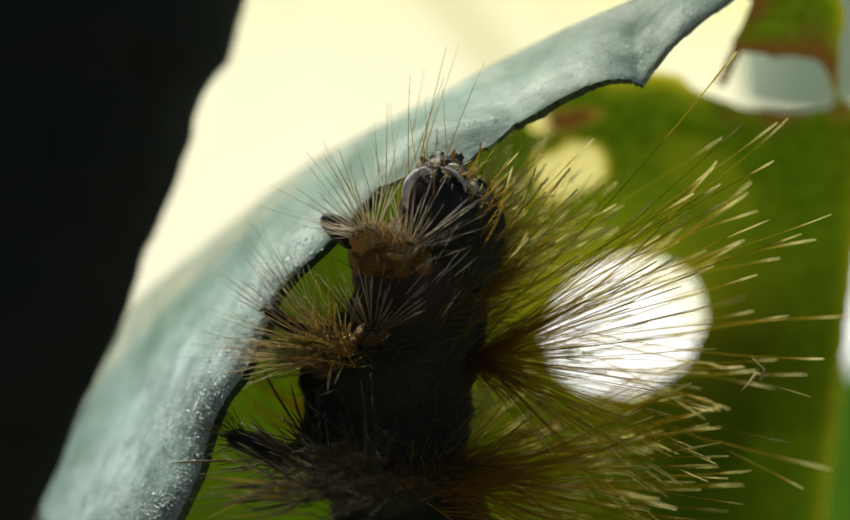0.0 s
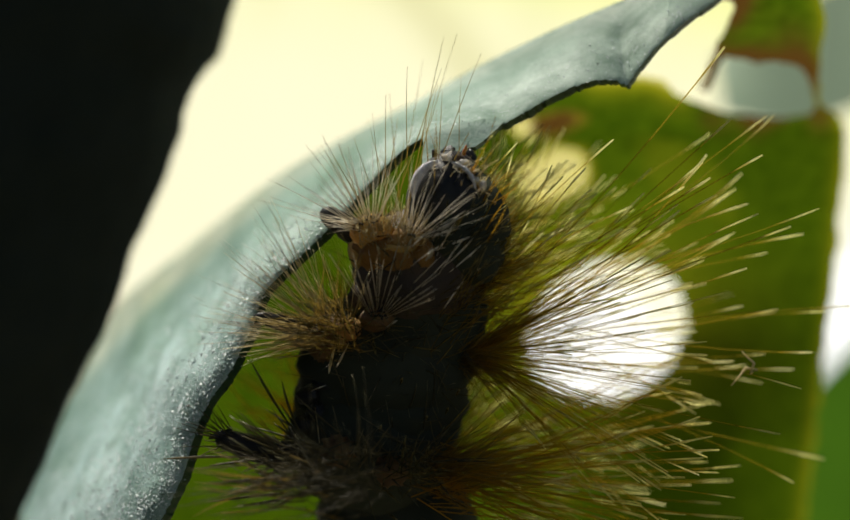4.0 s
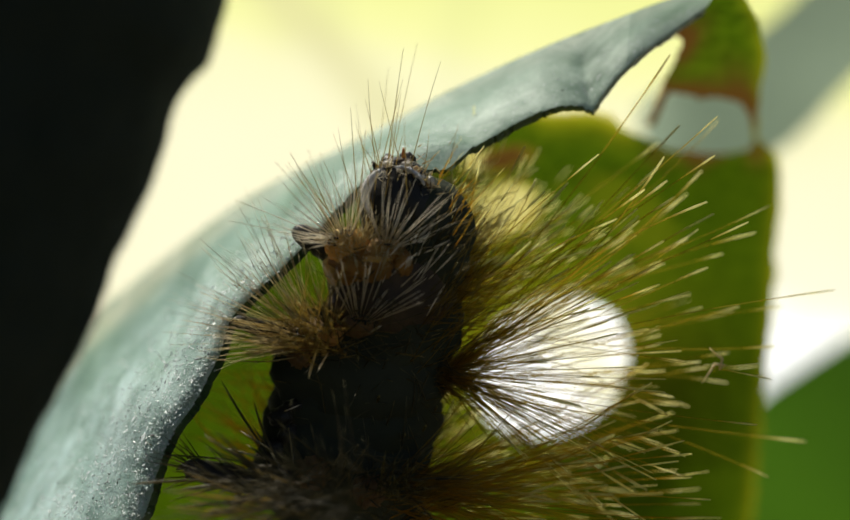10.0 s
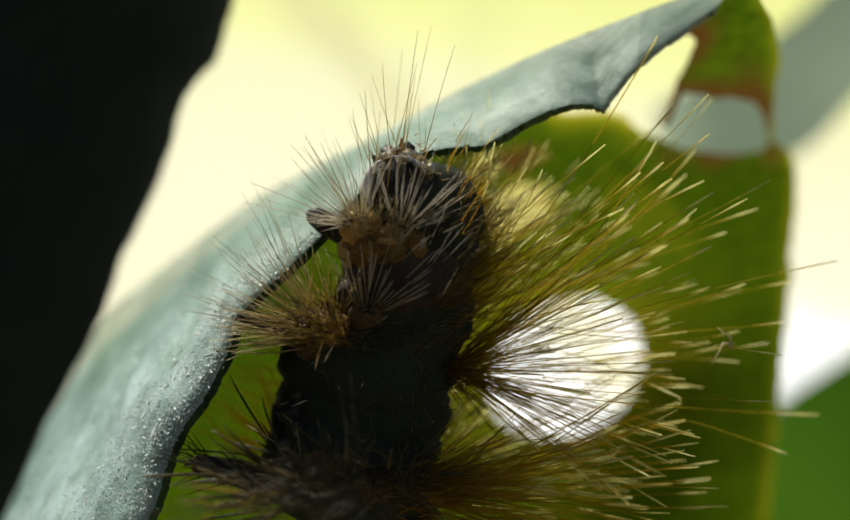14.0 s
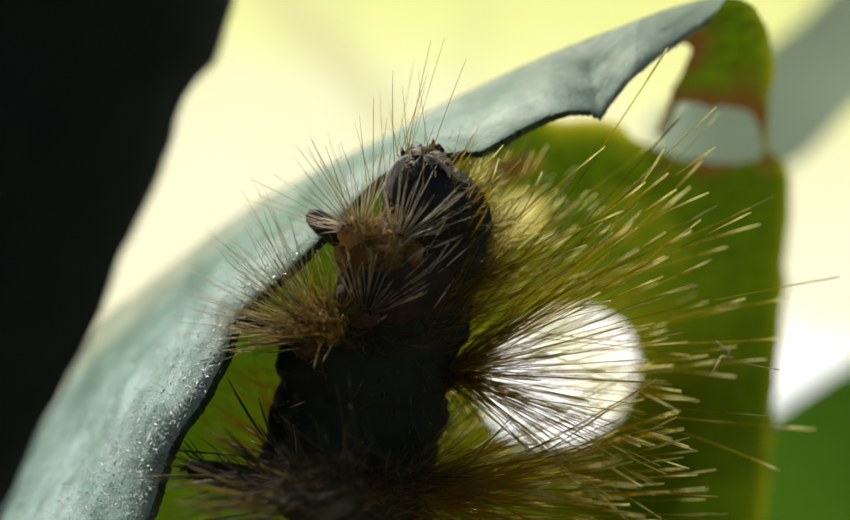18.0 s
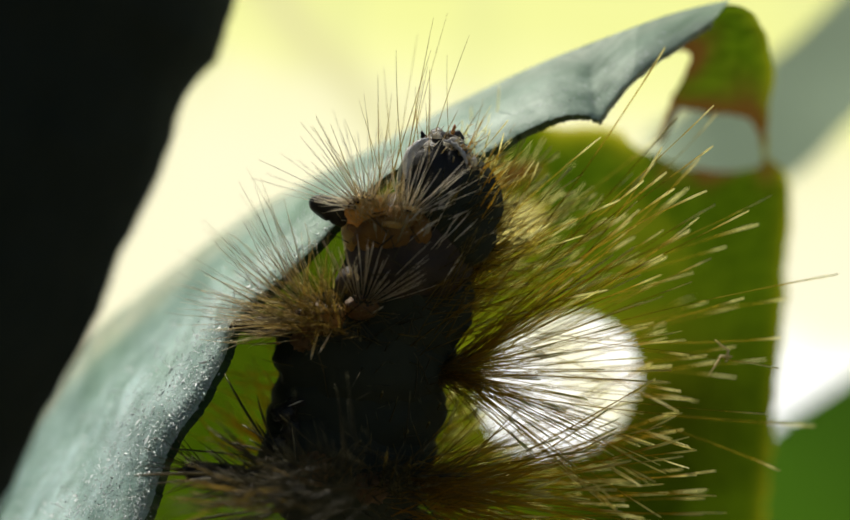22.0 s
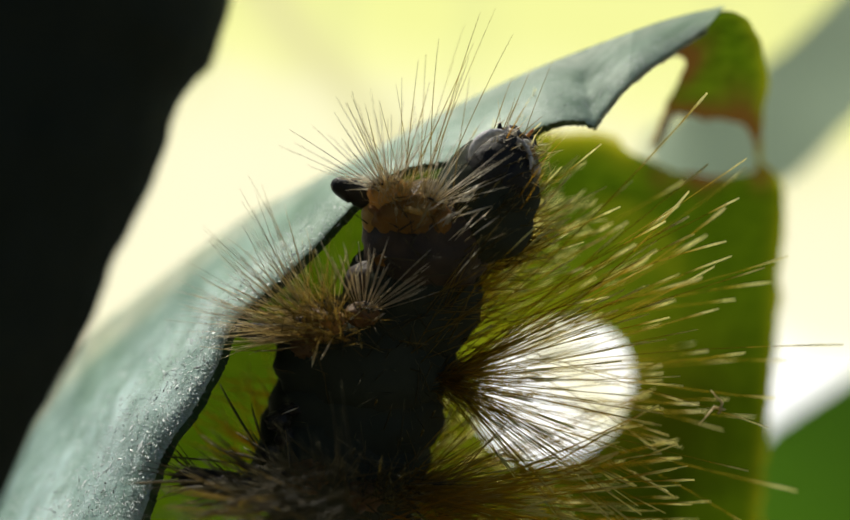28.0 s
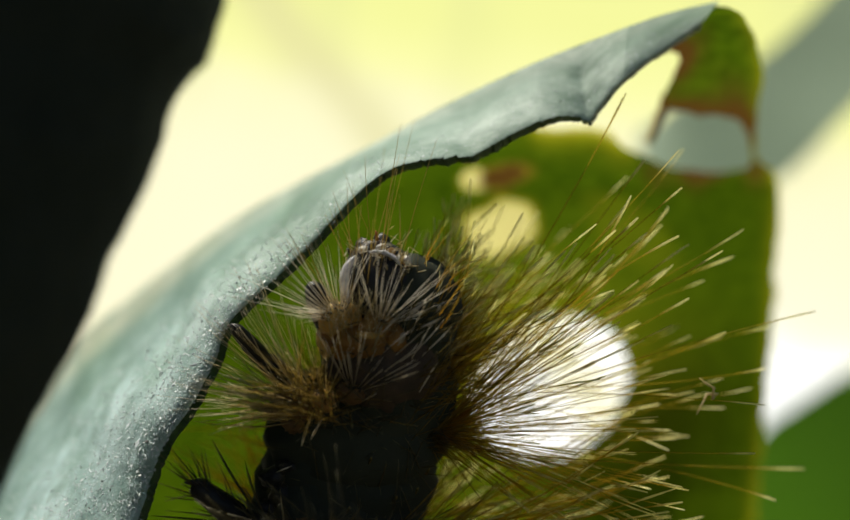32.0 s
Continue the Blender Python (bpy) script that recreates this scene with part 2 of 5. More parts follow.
def grey_leaf_material():
    s = Shade("glaucous_leaf")
    wide, mid, fine = s.noise(160, 4), s.noise(900, 5, 0.7), s.noise(7800, 4, 0.75)
    across = s.nodes.new("ShaderNodeMath")
    across.operation = "MULTIPLY_ADD"
    s.links.new(wide, across.inputs[0])
    across.inputs[1].default_value = 0.22
    s.links.new(s.attribute("across"), across.inputs[2])
    green = s.ramp(wide, (0.3, (0.07, 0.175, 0.125)), (0.55, (0.115, 0.25, 0.19)), (0.75, (0.165, 0.32, 0.25)))
    # wax film, with the ridge's highlight painted in as a paler middle band
    wax_and_light = s.ramp(across.outputs[0], (0.06, (0.34, 0.34, 0.34)), (0.3, (0.56, 0.56, 0.56)), (0.5, (0.84, 0.84, 0.84)), (0.62, (0.4, 0.4, 0.4)), (0.82, (0.08, 0.08, 0.08)), (1.0, (0.6, 0.6, 0.6)))
    wax_and_light = s.mix(1.0, wax_and_light, s.ramp(mid, (0.32, (0.15, 0.15, 0.15)), (0.62, (1, 1, 1))), "MULTIPLY")
    base = s.mix(wax_and_light, green, (0.76, 0.87, 0.79))
    base = s.mix(s.mix(1.0, s.attribute("bloom"), s.ramp(mid, (0.3, (0.4, 0.4, 0.4)), (0.6, (1, 1, 1))), "MULTIPLY"), base, (0.66, 0.92, 0.95))
    base = s.mix(s.ramp(fine, (0.5, (0, 0, 0)), (0.68, (0.75, 0.75, 0.75))), base, (0.55, 0.66, 0.58))
    base = s.mix(s.ramp(fine, (0.3, (0.5, 0.5, 0.5)), (0.42, (0, 0, 0))), base, (0.13, 0.19, 0.165))
    edge = s.ramp(across.outputs[0], (0.88, (0, 0, 0)), (1.04, (0.9, 0.9, 0.9)))
    edge = s.mix(1.0, edge, s.ramp(s.attribute("dusty"), (0.0, (0.3, 0.3, 0.3)), (1.0, (1, 1, 1))), "MULTIPLY")
    base = s.mix(s.mix(1.0, edge, s.ramp(mid, (0.35, (0.1, 0.1, 0.1)), (0.55, (1, 1, 1))), "MULTIPLY"), base, (0.55, 0.56, 0.4))
    base = s.mix(s.ramp(s.attribute("dusty"), (0.0, (0.6, 0.6, 0.6)), (1.0, (0, 0, 0))), base, s.mix(0.35, base, (0.36, 0.49, 0.38)))
    base = s.mix(s.ramp(s.attribute("grain"), (0.15, (0.7, 0.7, 0.7)), (0.5, (0, 0, 0))), base, (0.46, 0.58, 0.4))
    grainwise = s.nodes.new("ShaderNodeCombineXYZ")      # streaks that run along the blade
    for name, k, socket in (("run", 0.3, 0), ("cross", 1.0, 1)):
        m = s.nodes.new("ShaderNodeMath")
        m.operation = "MULTIPLY"
        s.links.new(s.attribute(name), m.inputs[0])
        m.inputs[1].default_value = k
        s.links.new(m.outputs[0], grainwise.inputs[socket])
    streak, blotch = s.nodes.new("ShaderNodeTexNoise"), s.nodes.new("ShaderNodeTexNoise")
    for n, scale, detail in ((streak, 1300, 5), (blotch, 420, 4)):
        n.inputs["Scale"].default_value, n.inputs["Detail"].default_value, n.inputs["Roughness"].default_value = scale, detail, 0.65
        s.links.new(grainwise.outputs[0], n.inputs["Vector"])
    base = s.mix(1.0, base, s.ramp(streak.outputs["Fac"], (0.34, (0.62, 0.7, 0.66)), (0.5, (0.95, 0.96, 0.95)), (0.66, (1.22, 1.2, 1.2))), "MULTIPLY")
    base = s.mix(1.0, base, s.ramp(blotch.outputs["Fac"], (0.34, (0.68, 0.76, 0.68)), (0.5, (0.98, 0.98, 0.98)), (0.68, (1.15, 1.12, 1.12))), "MULTIPLY")
    s.bump(s.mix(0.6, fine, s.cells(8200)), 0.7, 0.000035)
    s.links.new(s.attribute("grain"), s.nodes["Bump"].inputs["Strength"])
    return s.finish(base, s.ramp(fine, (0.3, (0.45, 0.45, 0.45)), (0.7, (0.85, 0.85, 0.85))), (0.34, 0.48, 0.22), 0.2, spec=0.3)


def green_leaf_material():
    s = Shade("green_leaf")
    wide, fine = s.noise(90, 3), s.noise(1500, 4, 0.6)
    rim = s.attribute("rim")
    body = s.ramp(wide, (0.3, (0.023, 0.056, 0.001)), (0.7, (0.05, 0.096, 0.0015)))
    body = s.mix(s.ramp(fine, (0.4, (0, 0, 0)), (0.7, (0.5, 0.5, 0.5))), body, (0.12, 0.19, 0.006))
    # pale thin tissue, plus the painted glow of hole, edge and lip
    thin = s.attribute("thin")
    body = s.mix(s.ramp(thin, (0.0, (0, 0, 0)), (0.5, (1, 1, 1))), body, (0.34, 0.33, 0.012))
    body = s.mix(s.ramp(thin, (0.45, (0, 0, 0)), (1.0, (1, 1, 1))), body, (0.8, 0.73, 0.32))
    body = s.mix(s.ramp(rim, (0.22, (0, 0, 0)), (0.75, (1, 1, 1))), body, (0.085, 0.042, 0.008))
    dull = s.mix(0.6, body, (0.02, 0.03, 0.004))
    s.bump(fine, 0.05, 0.0001)
    return s.finish(dull, 0.7, body, 0.62, spec=0.03)


def plain_material(name, dark, light, scale, rough, bump=0.3, depth=0.0001, coat=0.0, spec=0.5, through_color=None, share=0.3):
    s = Shade(name)
    n = s.noise(scale, 6, 0.65)
    s.bump(s.noise(scale * 3, 5, 0.6), bump, depth)
    return s.finish(s.ramp(n, (0.3, dark), (0.7, light)), rough, through_color, share, coat, spec)


def hair_material(name, root, middle, tip, share=0.35, mixed=0.4, clear=0.0):
    """Hair from root to tip; clear: how far its shaft lets light straight through, tinted."""
    s = Shade(name)
    along = s.attribute("along")
    col = s.ramp(along, (0.0, root), (0.4, middle), (0.74, middle), (0.84, tip))
    col = s.mix(s.ramp(s.island(), (0.0, (0, 0, 0)), (1.0, (mixed, mixed, mixed))), col, (0.17, 0.12, 0.03))
    mat = s.finish(col, 0.45, col, share, spec=0.2)
    if clear:
        shaft = s.ramp(along, (0.0, (clear * 0.6,) * 3), (0.35, (clear,) * 3), (0.72, (clear,) * 3), (0.82, (0.05,) * 3))
        glass, m = s.nodes.new("ShaderNodeBsdfTransparent"), s.nodes.new("ShaderNodeMixShader")
        glass.inputs[0].default_value = (1.0, 0.9, 0.5, 1)
        old = s.out.inputs["Surface"].links[0].from_socket
        s.links.new(shaft, m.inputs[0])
        s.links.new(old, m.inputs[1])
        s.links.new(glass.outputs[0], m.inputs[2])
        s.links.new(m.outputs[0], s.out.inputs["Surface"])
    return mat


M_GREY = grey_leaf_material()
M_GREEN = green_leaf_material()
M_FRESH = plain_material("fresh_green_leaf", (0.035, 0.095, 0.005), (0.055, 0.13, 0.007), 60, 0.6, 0.2, 0.0002, through_color=(0.11, 0.28, 0.015), share=0.6)
M_CUT = plain_material("cut_leaf_edge", (0.016, 0.05, 0.018), (0.06, 0.13, 0.05), 1500, 0.5)
M_STEM = plain_material("dark_bark", (0.014, 0.0215, 0.0185), (0.024, 0.033, 0.028), 400, 0.85, 0.8, 0.0006, spec=0.12)
M_SKIN = plain_material("black_skin", (0.034, 0.04, 0.028), (0.041, 0.047, 0.033), 1100, 0.75, 0.25, 0.0001, spec=0.06)
M_FLANK = plain_material("brown_skin", (0.026, 0.022, 0.018), (0.075, 0.05, 0.032), 900, 0.6, 0.5, 0.00015, spec=0.3)
M_SHIELD = plain_material("head_capsule", (0.008, 0.0085, 0.0075), (0.02, 0.019, 0.016), 1500, 0.4, 0.6, 0.00009, coat=0.08, spec=0.25)
M_WART = plain_material("orange_wart", (0.42, 0.27, 0.05), (0.78, 0.58, 0.2), 1300, 0.6, 0.6, 0.00012, through_color=(0.75, 0.36, 0.06), share=0.4)
M_CROWN = plain_material("brown_wart_crown", (0.24, 0.13, 0.03), (0.56, 0.36, 0.12), 1800, 0.65, 0.6, 0.0001, through_color=(0.5, 0.22, 0.05), share=0.35)
M_DULLWART = plain_material("brown_wart", (0.07, 0.036, 0.012), (0.24, 0.14, 0.05), 1600, 0.55, 0.6, 0.0002, through_color=(0.35, 0.16, 0.04), share=0.3)
M_COLLAR = plain_material("brown_shield", (0.11, 0.05, 0.012), (0.4, 0.22, 0.06), 900, 0.6, 0.5, 0.00015, through_color=(0.55, 0.22, 0.04), share=0.35, spec=0.25)
M_PALE = plain_material("pale_membrane", (0.3, 0.28, 0.24), (0.6, 0.57, 0.5), 1500, 0.4, 0.3, 0.0001)
M_GLINT = plain_material("painted_glint", (0.45, 0.45, 0.48), (1.0, 1.0, 1.0), 3600, 0.4, 0.9, 0.00015, coat=0.3)
M_JAW = plain_material("orange_jaw", (0.35, 0.1, 0.015), (0.6, 0.22, 0.05), 1500, 0.3)
# pale tips of golden and amber hair paint in the sun they catch
M_GOLD = hair_material("golden_hair", (0.32, 0.21, 0.04), (0.5, 0.4, 0.05), (0.97, 0.95, 0.58), 0.85, 0.3, 0.55)
M_AMBER = hair_material("amber_hair", (0.55, 0.32, 0.05), (0.54, 0.38, 0.05), (0.98, 0.95, 0.54), 0.88, 0.3, 0.3)
M_OLIVE = hair_material("olive_hair", (0.06, 0.05, 0.02), (0.14, 0.115, 0.04), (0.26, 0.22, 0.09), 0.5, 0.3, 0.3)
M_SILVER = hair_material("silver_hair", (0.75, 0.64, 0.44), (1.0, 0.96, 0.85), (0.62, 0.56, 0.42), 0.45, 0.25)
M_TAN = hair_material("tan_hair", (0.4, 0.31, 0.18), (0.68, 0.6, 0.44), (0.8, 0.74, 0.6), 0.5, 0.4)
M_CREAM = hair_material("cream_hair", (0.42, 0.31, 0.13), (0.72, 0.62, 0.36), (0.96, 0.9, 0.68), 0.7, 0.4)
M_BROWN = hair_material("brown_hair", (0.24, 0.16, 0.055), (0.44, 0.34, 0.12), (0.48, 0.4, 0.18), 0.8, 0.4, 0.4)
# the glow of light through far hair is put into this bright orange
M_GLOW = hair_material("painted_backlit_hair", (0.7, 0.4, 0.06), (0.9, 0.6, 0.09), (0.95, 0.8, 0.25), 0.6, 0.1, 0.62)
M_SOOT = hair_material("sooty_hair", (0.026, 0.028, 0.018), (0.05, 0.048, 0.028), (0.15, 0.14, 0.075), 0.3)
M_FLUFF = plain_material("plant_fluff", (0.45, 0.38, 0.2), (0.75, 0.66, 0.42), 2500, 0.8, through_color=(0.7, 0.6, 0.35), share=0.4)
M_FLAKE = plain_material("pale_leaf_scale", (0.22, 0.32, 0.3), (0.92, 0.97, 0.96), 2600, 0.38, 0.2, 0.00005, spec=0.5)
M_SPECK = plain_material("dark_speck", (0.01, 0.012, 0.01), (0.04, 0.04, 0.035), 900, 0.6)


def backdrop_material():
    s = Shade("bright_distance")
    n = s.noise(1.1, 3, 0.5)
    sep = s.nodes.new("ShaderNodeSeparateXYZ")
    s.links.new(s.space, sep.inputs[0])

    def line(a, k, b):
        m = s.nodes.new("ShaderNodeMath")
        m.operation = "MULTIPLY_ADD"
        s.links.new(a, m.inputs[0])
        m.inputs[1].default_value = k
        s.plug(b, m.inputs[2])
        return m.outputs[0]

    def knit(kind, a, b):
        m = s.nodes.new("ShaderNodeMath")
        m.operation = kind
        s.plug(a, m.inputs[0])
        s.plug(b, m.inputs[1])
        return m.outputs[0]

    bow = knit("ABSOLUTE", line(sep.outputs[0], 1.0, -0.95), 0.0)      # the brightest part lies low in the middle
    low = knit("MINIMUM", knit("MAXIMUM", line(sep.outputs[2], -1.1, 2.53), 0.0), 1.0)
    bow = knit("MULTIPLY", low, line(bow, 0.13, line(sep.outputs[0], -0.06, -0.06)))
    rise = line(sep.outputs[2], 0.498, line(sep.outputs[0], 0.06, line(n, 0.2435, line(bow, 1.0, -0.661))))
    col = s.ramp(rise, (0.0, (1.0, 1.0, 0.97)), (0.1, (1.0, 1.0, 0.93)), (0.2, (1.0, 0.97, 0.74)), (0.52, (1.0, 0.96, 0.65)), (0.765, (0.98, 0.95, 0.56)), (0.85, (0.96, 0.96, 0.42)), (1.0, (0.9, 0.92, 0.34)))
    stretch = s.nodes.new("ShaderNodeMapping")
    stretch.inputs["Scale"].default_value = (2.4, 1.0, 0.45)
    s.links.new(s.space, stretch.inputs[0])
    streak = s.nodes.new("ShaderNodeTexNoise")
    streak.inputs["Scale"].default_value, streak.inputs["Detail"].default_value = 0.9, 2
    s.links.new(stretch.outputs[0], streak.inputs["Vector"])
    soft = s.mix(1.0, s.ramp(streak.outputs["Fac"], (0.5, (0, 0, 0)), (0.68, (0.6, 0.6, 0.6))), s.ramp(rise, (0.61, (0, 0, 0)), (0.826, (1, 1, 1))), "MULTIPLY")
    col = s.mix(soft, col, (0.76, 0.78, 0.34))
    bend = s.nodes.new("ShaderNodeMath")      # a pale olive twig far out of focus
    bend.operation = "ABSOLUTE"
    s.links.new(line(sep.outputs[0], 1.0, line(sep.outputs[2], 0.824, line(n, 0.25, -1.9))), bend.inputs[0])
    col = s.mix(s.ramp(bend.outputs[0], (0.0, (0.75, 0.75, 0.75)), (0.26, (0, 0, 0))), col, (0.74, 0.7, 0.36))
    # the plane glows by itself in place of the sunlit distance
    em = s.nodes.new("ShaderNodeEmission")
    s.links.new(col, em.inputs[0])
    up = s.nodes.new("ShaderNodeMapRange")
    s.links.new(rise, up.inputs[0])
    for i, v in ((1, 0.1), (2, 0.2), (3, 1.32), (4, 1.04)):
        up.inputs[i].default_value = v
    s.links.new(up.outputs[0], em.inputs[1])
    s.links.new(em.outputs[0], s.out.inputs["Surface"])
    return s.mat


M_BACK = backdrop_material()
M_GROUND = plain_material("soil", (0.04, 0.035, 0.02), (0.14, 0.12, 0.07), 3, 0.9, 0.6, 0.02)


# ---- building helpers ----
def part(name, bm, material, parent, label=""):
    """Links a bmesh, or a mesh, as one object under a thing or a part."""
    me = bm
    if isinstance(bm, bmesh.types.BMesh):
        me = bpy.data.meshes.new(name)
        bm.to_mesh(me)
        bm.free()
    me.materials.append(material)
    ob = new(name, me)
    ob.parent = parent
    if label:
        ob["label"] = label
    return ob


def smooth(me):
    me.polygons.foreach_set("use_smooth", [True] * len(me.polygons))
    return me


def thing(name, at, label, category, kind="", group=""):
    ob = new(name)
    ob.location = at
    ob.empty_display_size = 0.002
    return tagged(ob, label, category, group, kind)


def glide(points, n):
    """n points on a smooth curve through the given ones."""
    p = np.array(points, float)
    seg = np.r_[0, np.cumsum(np.linalg.norm(np.diff(p, axis=0), axis=1))]
    p = np.vstack([2 * p[0] - p[1], p, 2 * p[-1] - p[-2]])
    out = []
    for s in np.linspace(0, seg[-1], n):
        i = min(int(np.searchsorted(seg, s, "right")) - 1, len(seg) - 2)
        t = (s - seg[i]) / (seg[i + 1] - seg[i])
        a, b, c, d = p[i], p[i + 1], p[i + 2], p[i + 3]
        out.append(0.5 * (2 * b + (c - a) * t + (2 * a - 5 * b + 4 * c - d) * t * t + (3 * b - a - 3 * c + d) * t ** 3))
    return np.array(out)


def back(x, z, y):
    """The point y mm behind the animal's plane, seen in line with the plane's point (x, z)."""
    k = 1 + y / REACH
    return (x * k, y, z * k)


def wob(x, y, z, scale, seed=0.0):
    return noise.noise(Vector((x * scale + seed, y * scale - seed, z * scale + 2 * seed)))


def mesh_of(name, verts, faces):
    me = bpy.data.meshes.new(name)
    me.from_pydata(verts, [], faces)
    me.update()
    return smooth(me)


def inside(polygon, x, z):
    hit = False
    j = len(polygon) - 1
    for i in range(len(polygon)):
        (xi, zi), (xj, zj) = polygon[i], polygon[j]
        if (zi > z) != (zj > z) and x < (xj - xi) * (z - zi) / (zj - zi) + xi:
            hit = not hit
        j = i
    return hit


def lump(radii, rough=0.06, scale=1.2, rings=18, turns=26, seed=0.0, pinch=0.0):
    """A rounded, uneven body about its own centre, radii in mm; pinch draws wrinkles round its length."""
    verts, faces = [], []
    for i in range(rings + 1):
        a = math.pi * i / rings
        for j in range(turns):
            b = 2 * math.pi * j / turns
            v = Vector((math.sin(a) * math.cos(b), math.sin(a) * math.sin(b), math.cos(a)))
            k = 1 + rough * (wob(*v, scale, seed) + 0.5 * wob(*v, scale * 3, seed)) - pinch * max(0, math.cos(a * 7 + seed)) ** 2
            verts.append((v.x * radii[0] * k * MM, v.y * radii[1] * k * MM, v.z * radii[2] * k * MM))
    for i in range(rings):
        for j in range(turns):
            k = (j + 1) % turns
            faces.append((i * turns + j, (i + 1) * turns + j, (i + 1) * turns + k, i * turns + k))
    return mesh_of("lump", verts, faces)


def tube(points, radii, turns=8):
    """A round bar through points (mm) with the radius of each (mm), closed at both ends."""
    verts, faces = [], []
    pts = [Vector(p) for p in points]
    for i, p in enumerate(pts):
        d = (pts[min(i + 1, len(pts) - 1)] - pts[max(i - 1, 0)]).normalized()
        u = d.cross(Vector((0.3, 1, 0.2))).normalized()
        w = d.cross(u)
        for j in range(turns):
            a = 2 * math.pi * j / turns
            verts.append((p + (u * math.cos(a) + w * math.sin(a)) * radii[i]) * MM)
    for i in range(len(pts) - 1):
        for j in range(turns):
            k = (j + 1) % turns
            faces.append((i * turns + j, i * turns + k, (i + 1) * turns + k, (i + 1) * turns + j))
    faces.append(tuple(range(turns))[::-1])
    faces.append(tuple(range((len(pts) - 1) * turns, len(pts) * turns)))
    return mesh_of("tube", verts, faces)


def bristles(rng, roots, ways, lengths, thick, profile="needle", bend=0.06, tilt=0.0, sag=0.0, steps=8):
    """One mesh of single hairs, each from its root (mm) along its way; profile: needle (evenly tapered), tipped (a thin shaft
    with a thicker end) or blade (widest past the middle)."""
    verts, faces, along = [], [], []
    shape = {"needle": lambda s: 1 - 0.8 * s ** 1.6, "tipped": lambda s: np.interp(s, (0, 0.75, 0.82, 0.95, 1), (0.6, 0.5, 1.15, 1.15, 0.75)),
             "blade": lambda s: np.interp(s, (0, 0.3, 0.62, 0.85, 1), (0.4, 0.8, 1.2, 0.9, 0.1))}[profile]
    widths = [float(shape(i / steps)) for i in range(steps + 1)]
    for root, way, total in zip(roots, ways, lengths):
        d, p = Vector(way).normalized(), Vector(root)
        side = d.cross(Vector((0, 1, 0))).normalized()
        curl = side * rng.gauss(tilt, bend) + Vector((0, rng.gauss(0, bend), -sag))
        r0 = thick * rng.uniform(0.7, 1.3)
        u = d.cross(Vector((0.2, 0.9, 0.4))).normalized()
        w = d.cross(u)
        base = len(verts)
        tip = min(0.5, rng.uniform(0.6, 1.5) / total) if profile == "tipped" else 0.25      # a pale end of its own length, painted as if sunlit
        for i in range(steps + 1):
            s = float(np.interp(i / steps, (0, 0.75, 1), (0, 1 - tip, 1)))
            q = p + d * (total * s) + curl * (total * s * s * 0.5)
            r = r0 * widths[i] + 0.002
            for j in range(4):
                b = 1.5708 * j
                verts.append((q + (u * math.cos(b) + w * math.sin(b)) * r) * MM)
                along.append(i / steps)
        for i in range(steps):
            for j in range(4):
                k = (j + 1) % 4
                faces.append((base + i * 4 + j, base + i * 4 + k, base + i * 4 + 4 + k, base + i * 4 + 4 + j))
        faces.append([base + steps * 4 + j for j in range(4)])
    me = mesh_of("hairs", verts, faces)
    me.attributes.new("along", "FLOAT", "POINT").data.foreach_set("value", along)
    return me


def hairs(rng, count, root, spread, turn, fan, length, thick=0.022, lean=0.0, leanfan=0.35, bend=0.15, tilt=0.0, steps=7, sag=0.0, even=False, profile="needle"):
    """One tuft: count hairs from about root (mm), fanned round the direction turn (degrees up from the x axis),
    lean = how far they point away from the lens."""
    roots, ways, lengths = [], [], []
    for n in range(count):
        a = radians(turn + (2 * (n + rng.random()) / count - 1 if even else rng.uniform(-1, 1)) * fan)
        ways.append((math.cos(a), lean + rng.gauss(0, leanfan), math.sin(a)))
        roots.append(Vector(root) + Vector([rng.gauss(0, 1) * k for k in spread]))
        lengths.append(rng.uniform(*length))
    return bristles(rng, roots, ways, lengths, thick, profile, bend, tilt, sag, steps)


# ---- ground and distance ----
bm = bmesh.new()
for x in (-150, 150):
    for y in (-150, 150):
        bm.verts.new((x, y, 0))
bm.verts.ensure_lookup_table()
bm.faces.new([bm.verts[i] for i in (0, 2, 3, 1)])
ground = tagged(part("ground", bm, M_GROUND, None), "bare brown garden soil reaching the horizon", "ground", kind="structure")
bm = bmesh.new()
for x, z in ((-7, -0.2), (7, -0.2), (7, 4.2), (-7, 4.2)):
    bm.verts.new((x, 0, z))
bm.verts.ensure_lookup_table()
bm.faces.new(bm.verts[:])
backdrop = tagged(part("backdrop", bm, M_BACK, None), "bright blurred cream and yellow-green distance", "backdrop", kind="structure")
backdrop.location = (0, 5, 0)


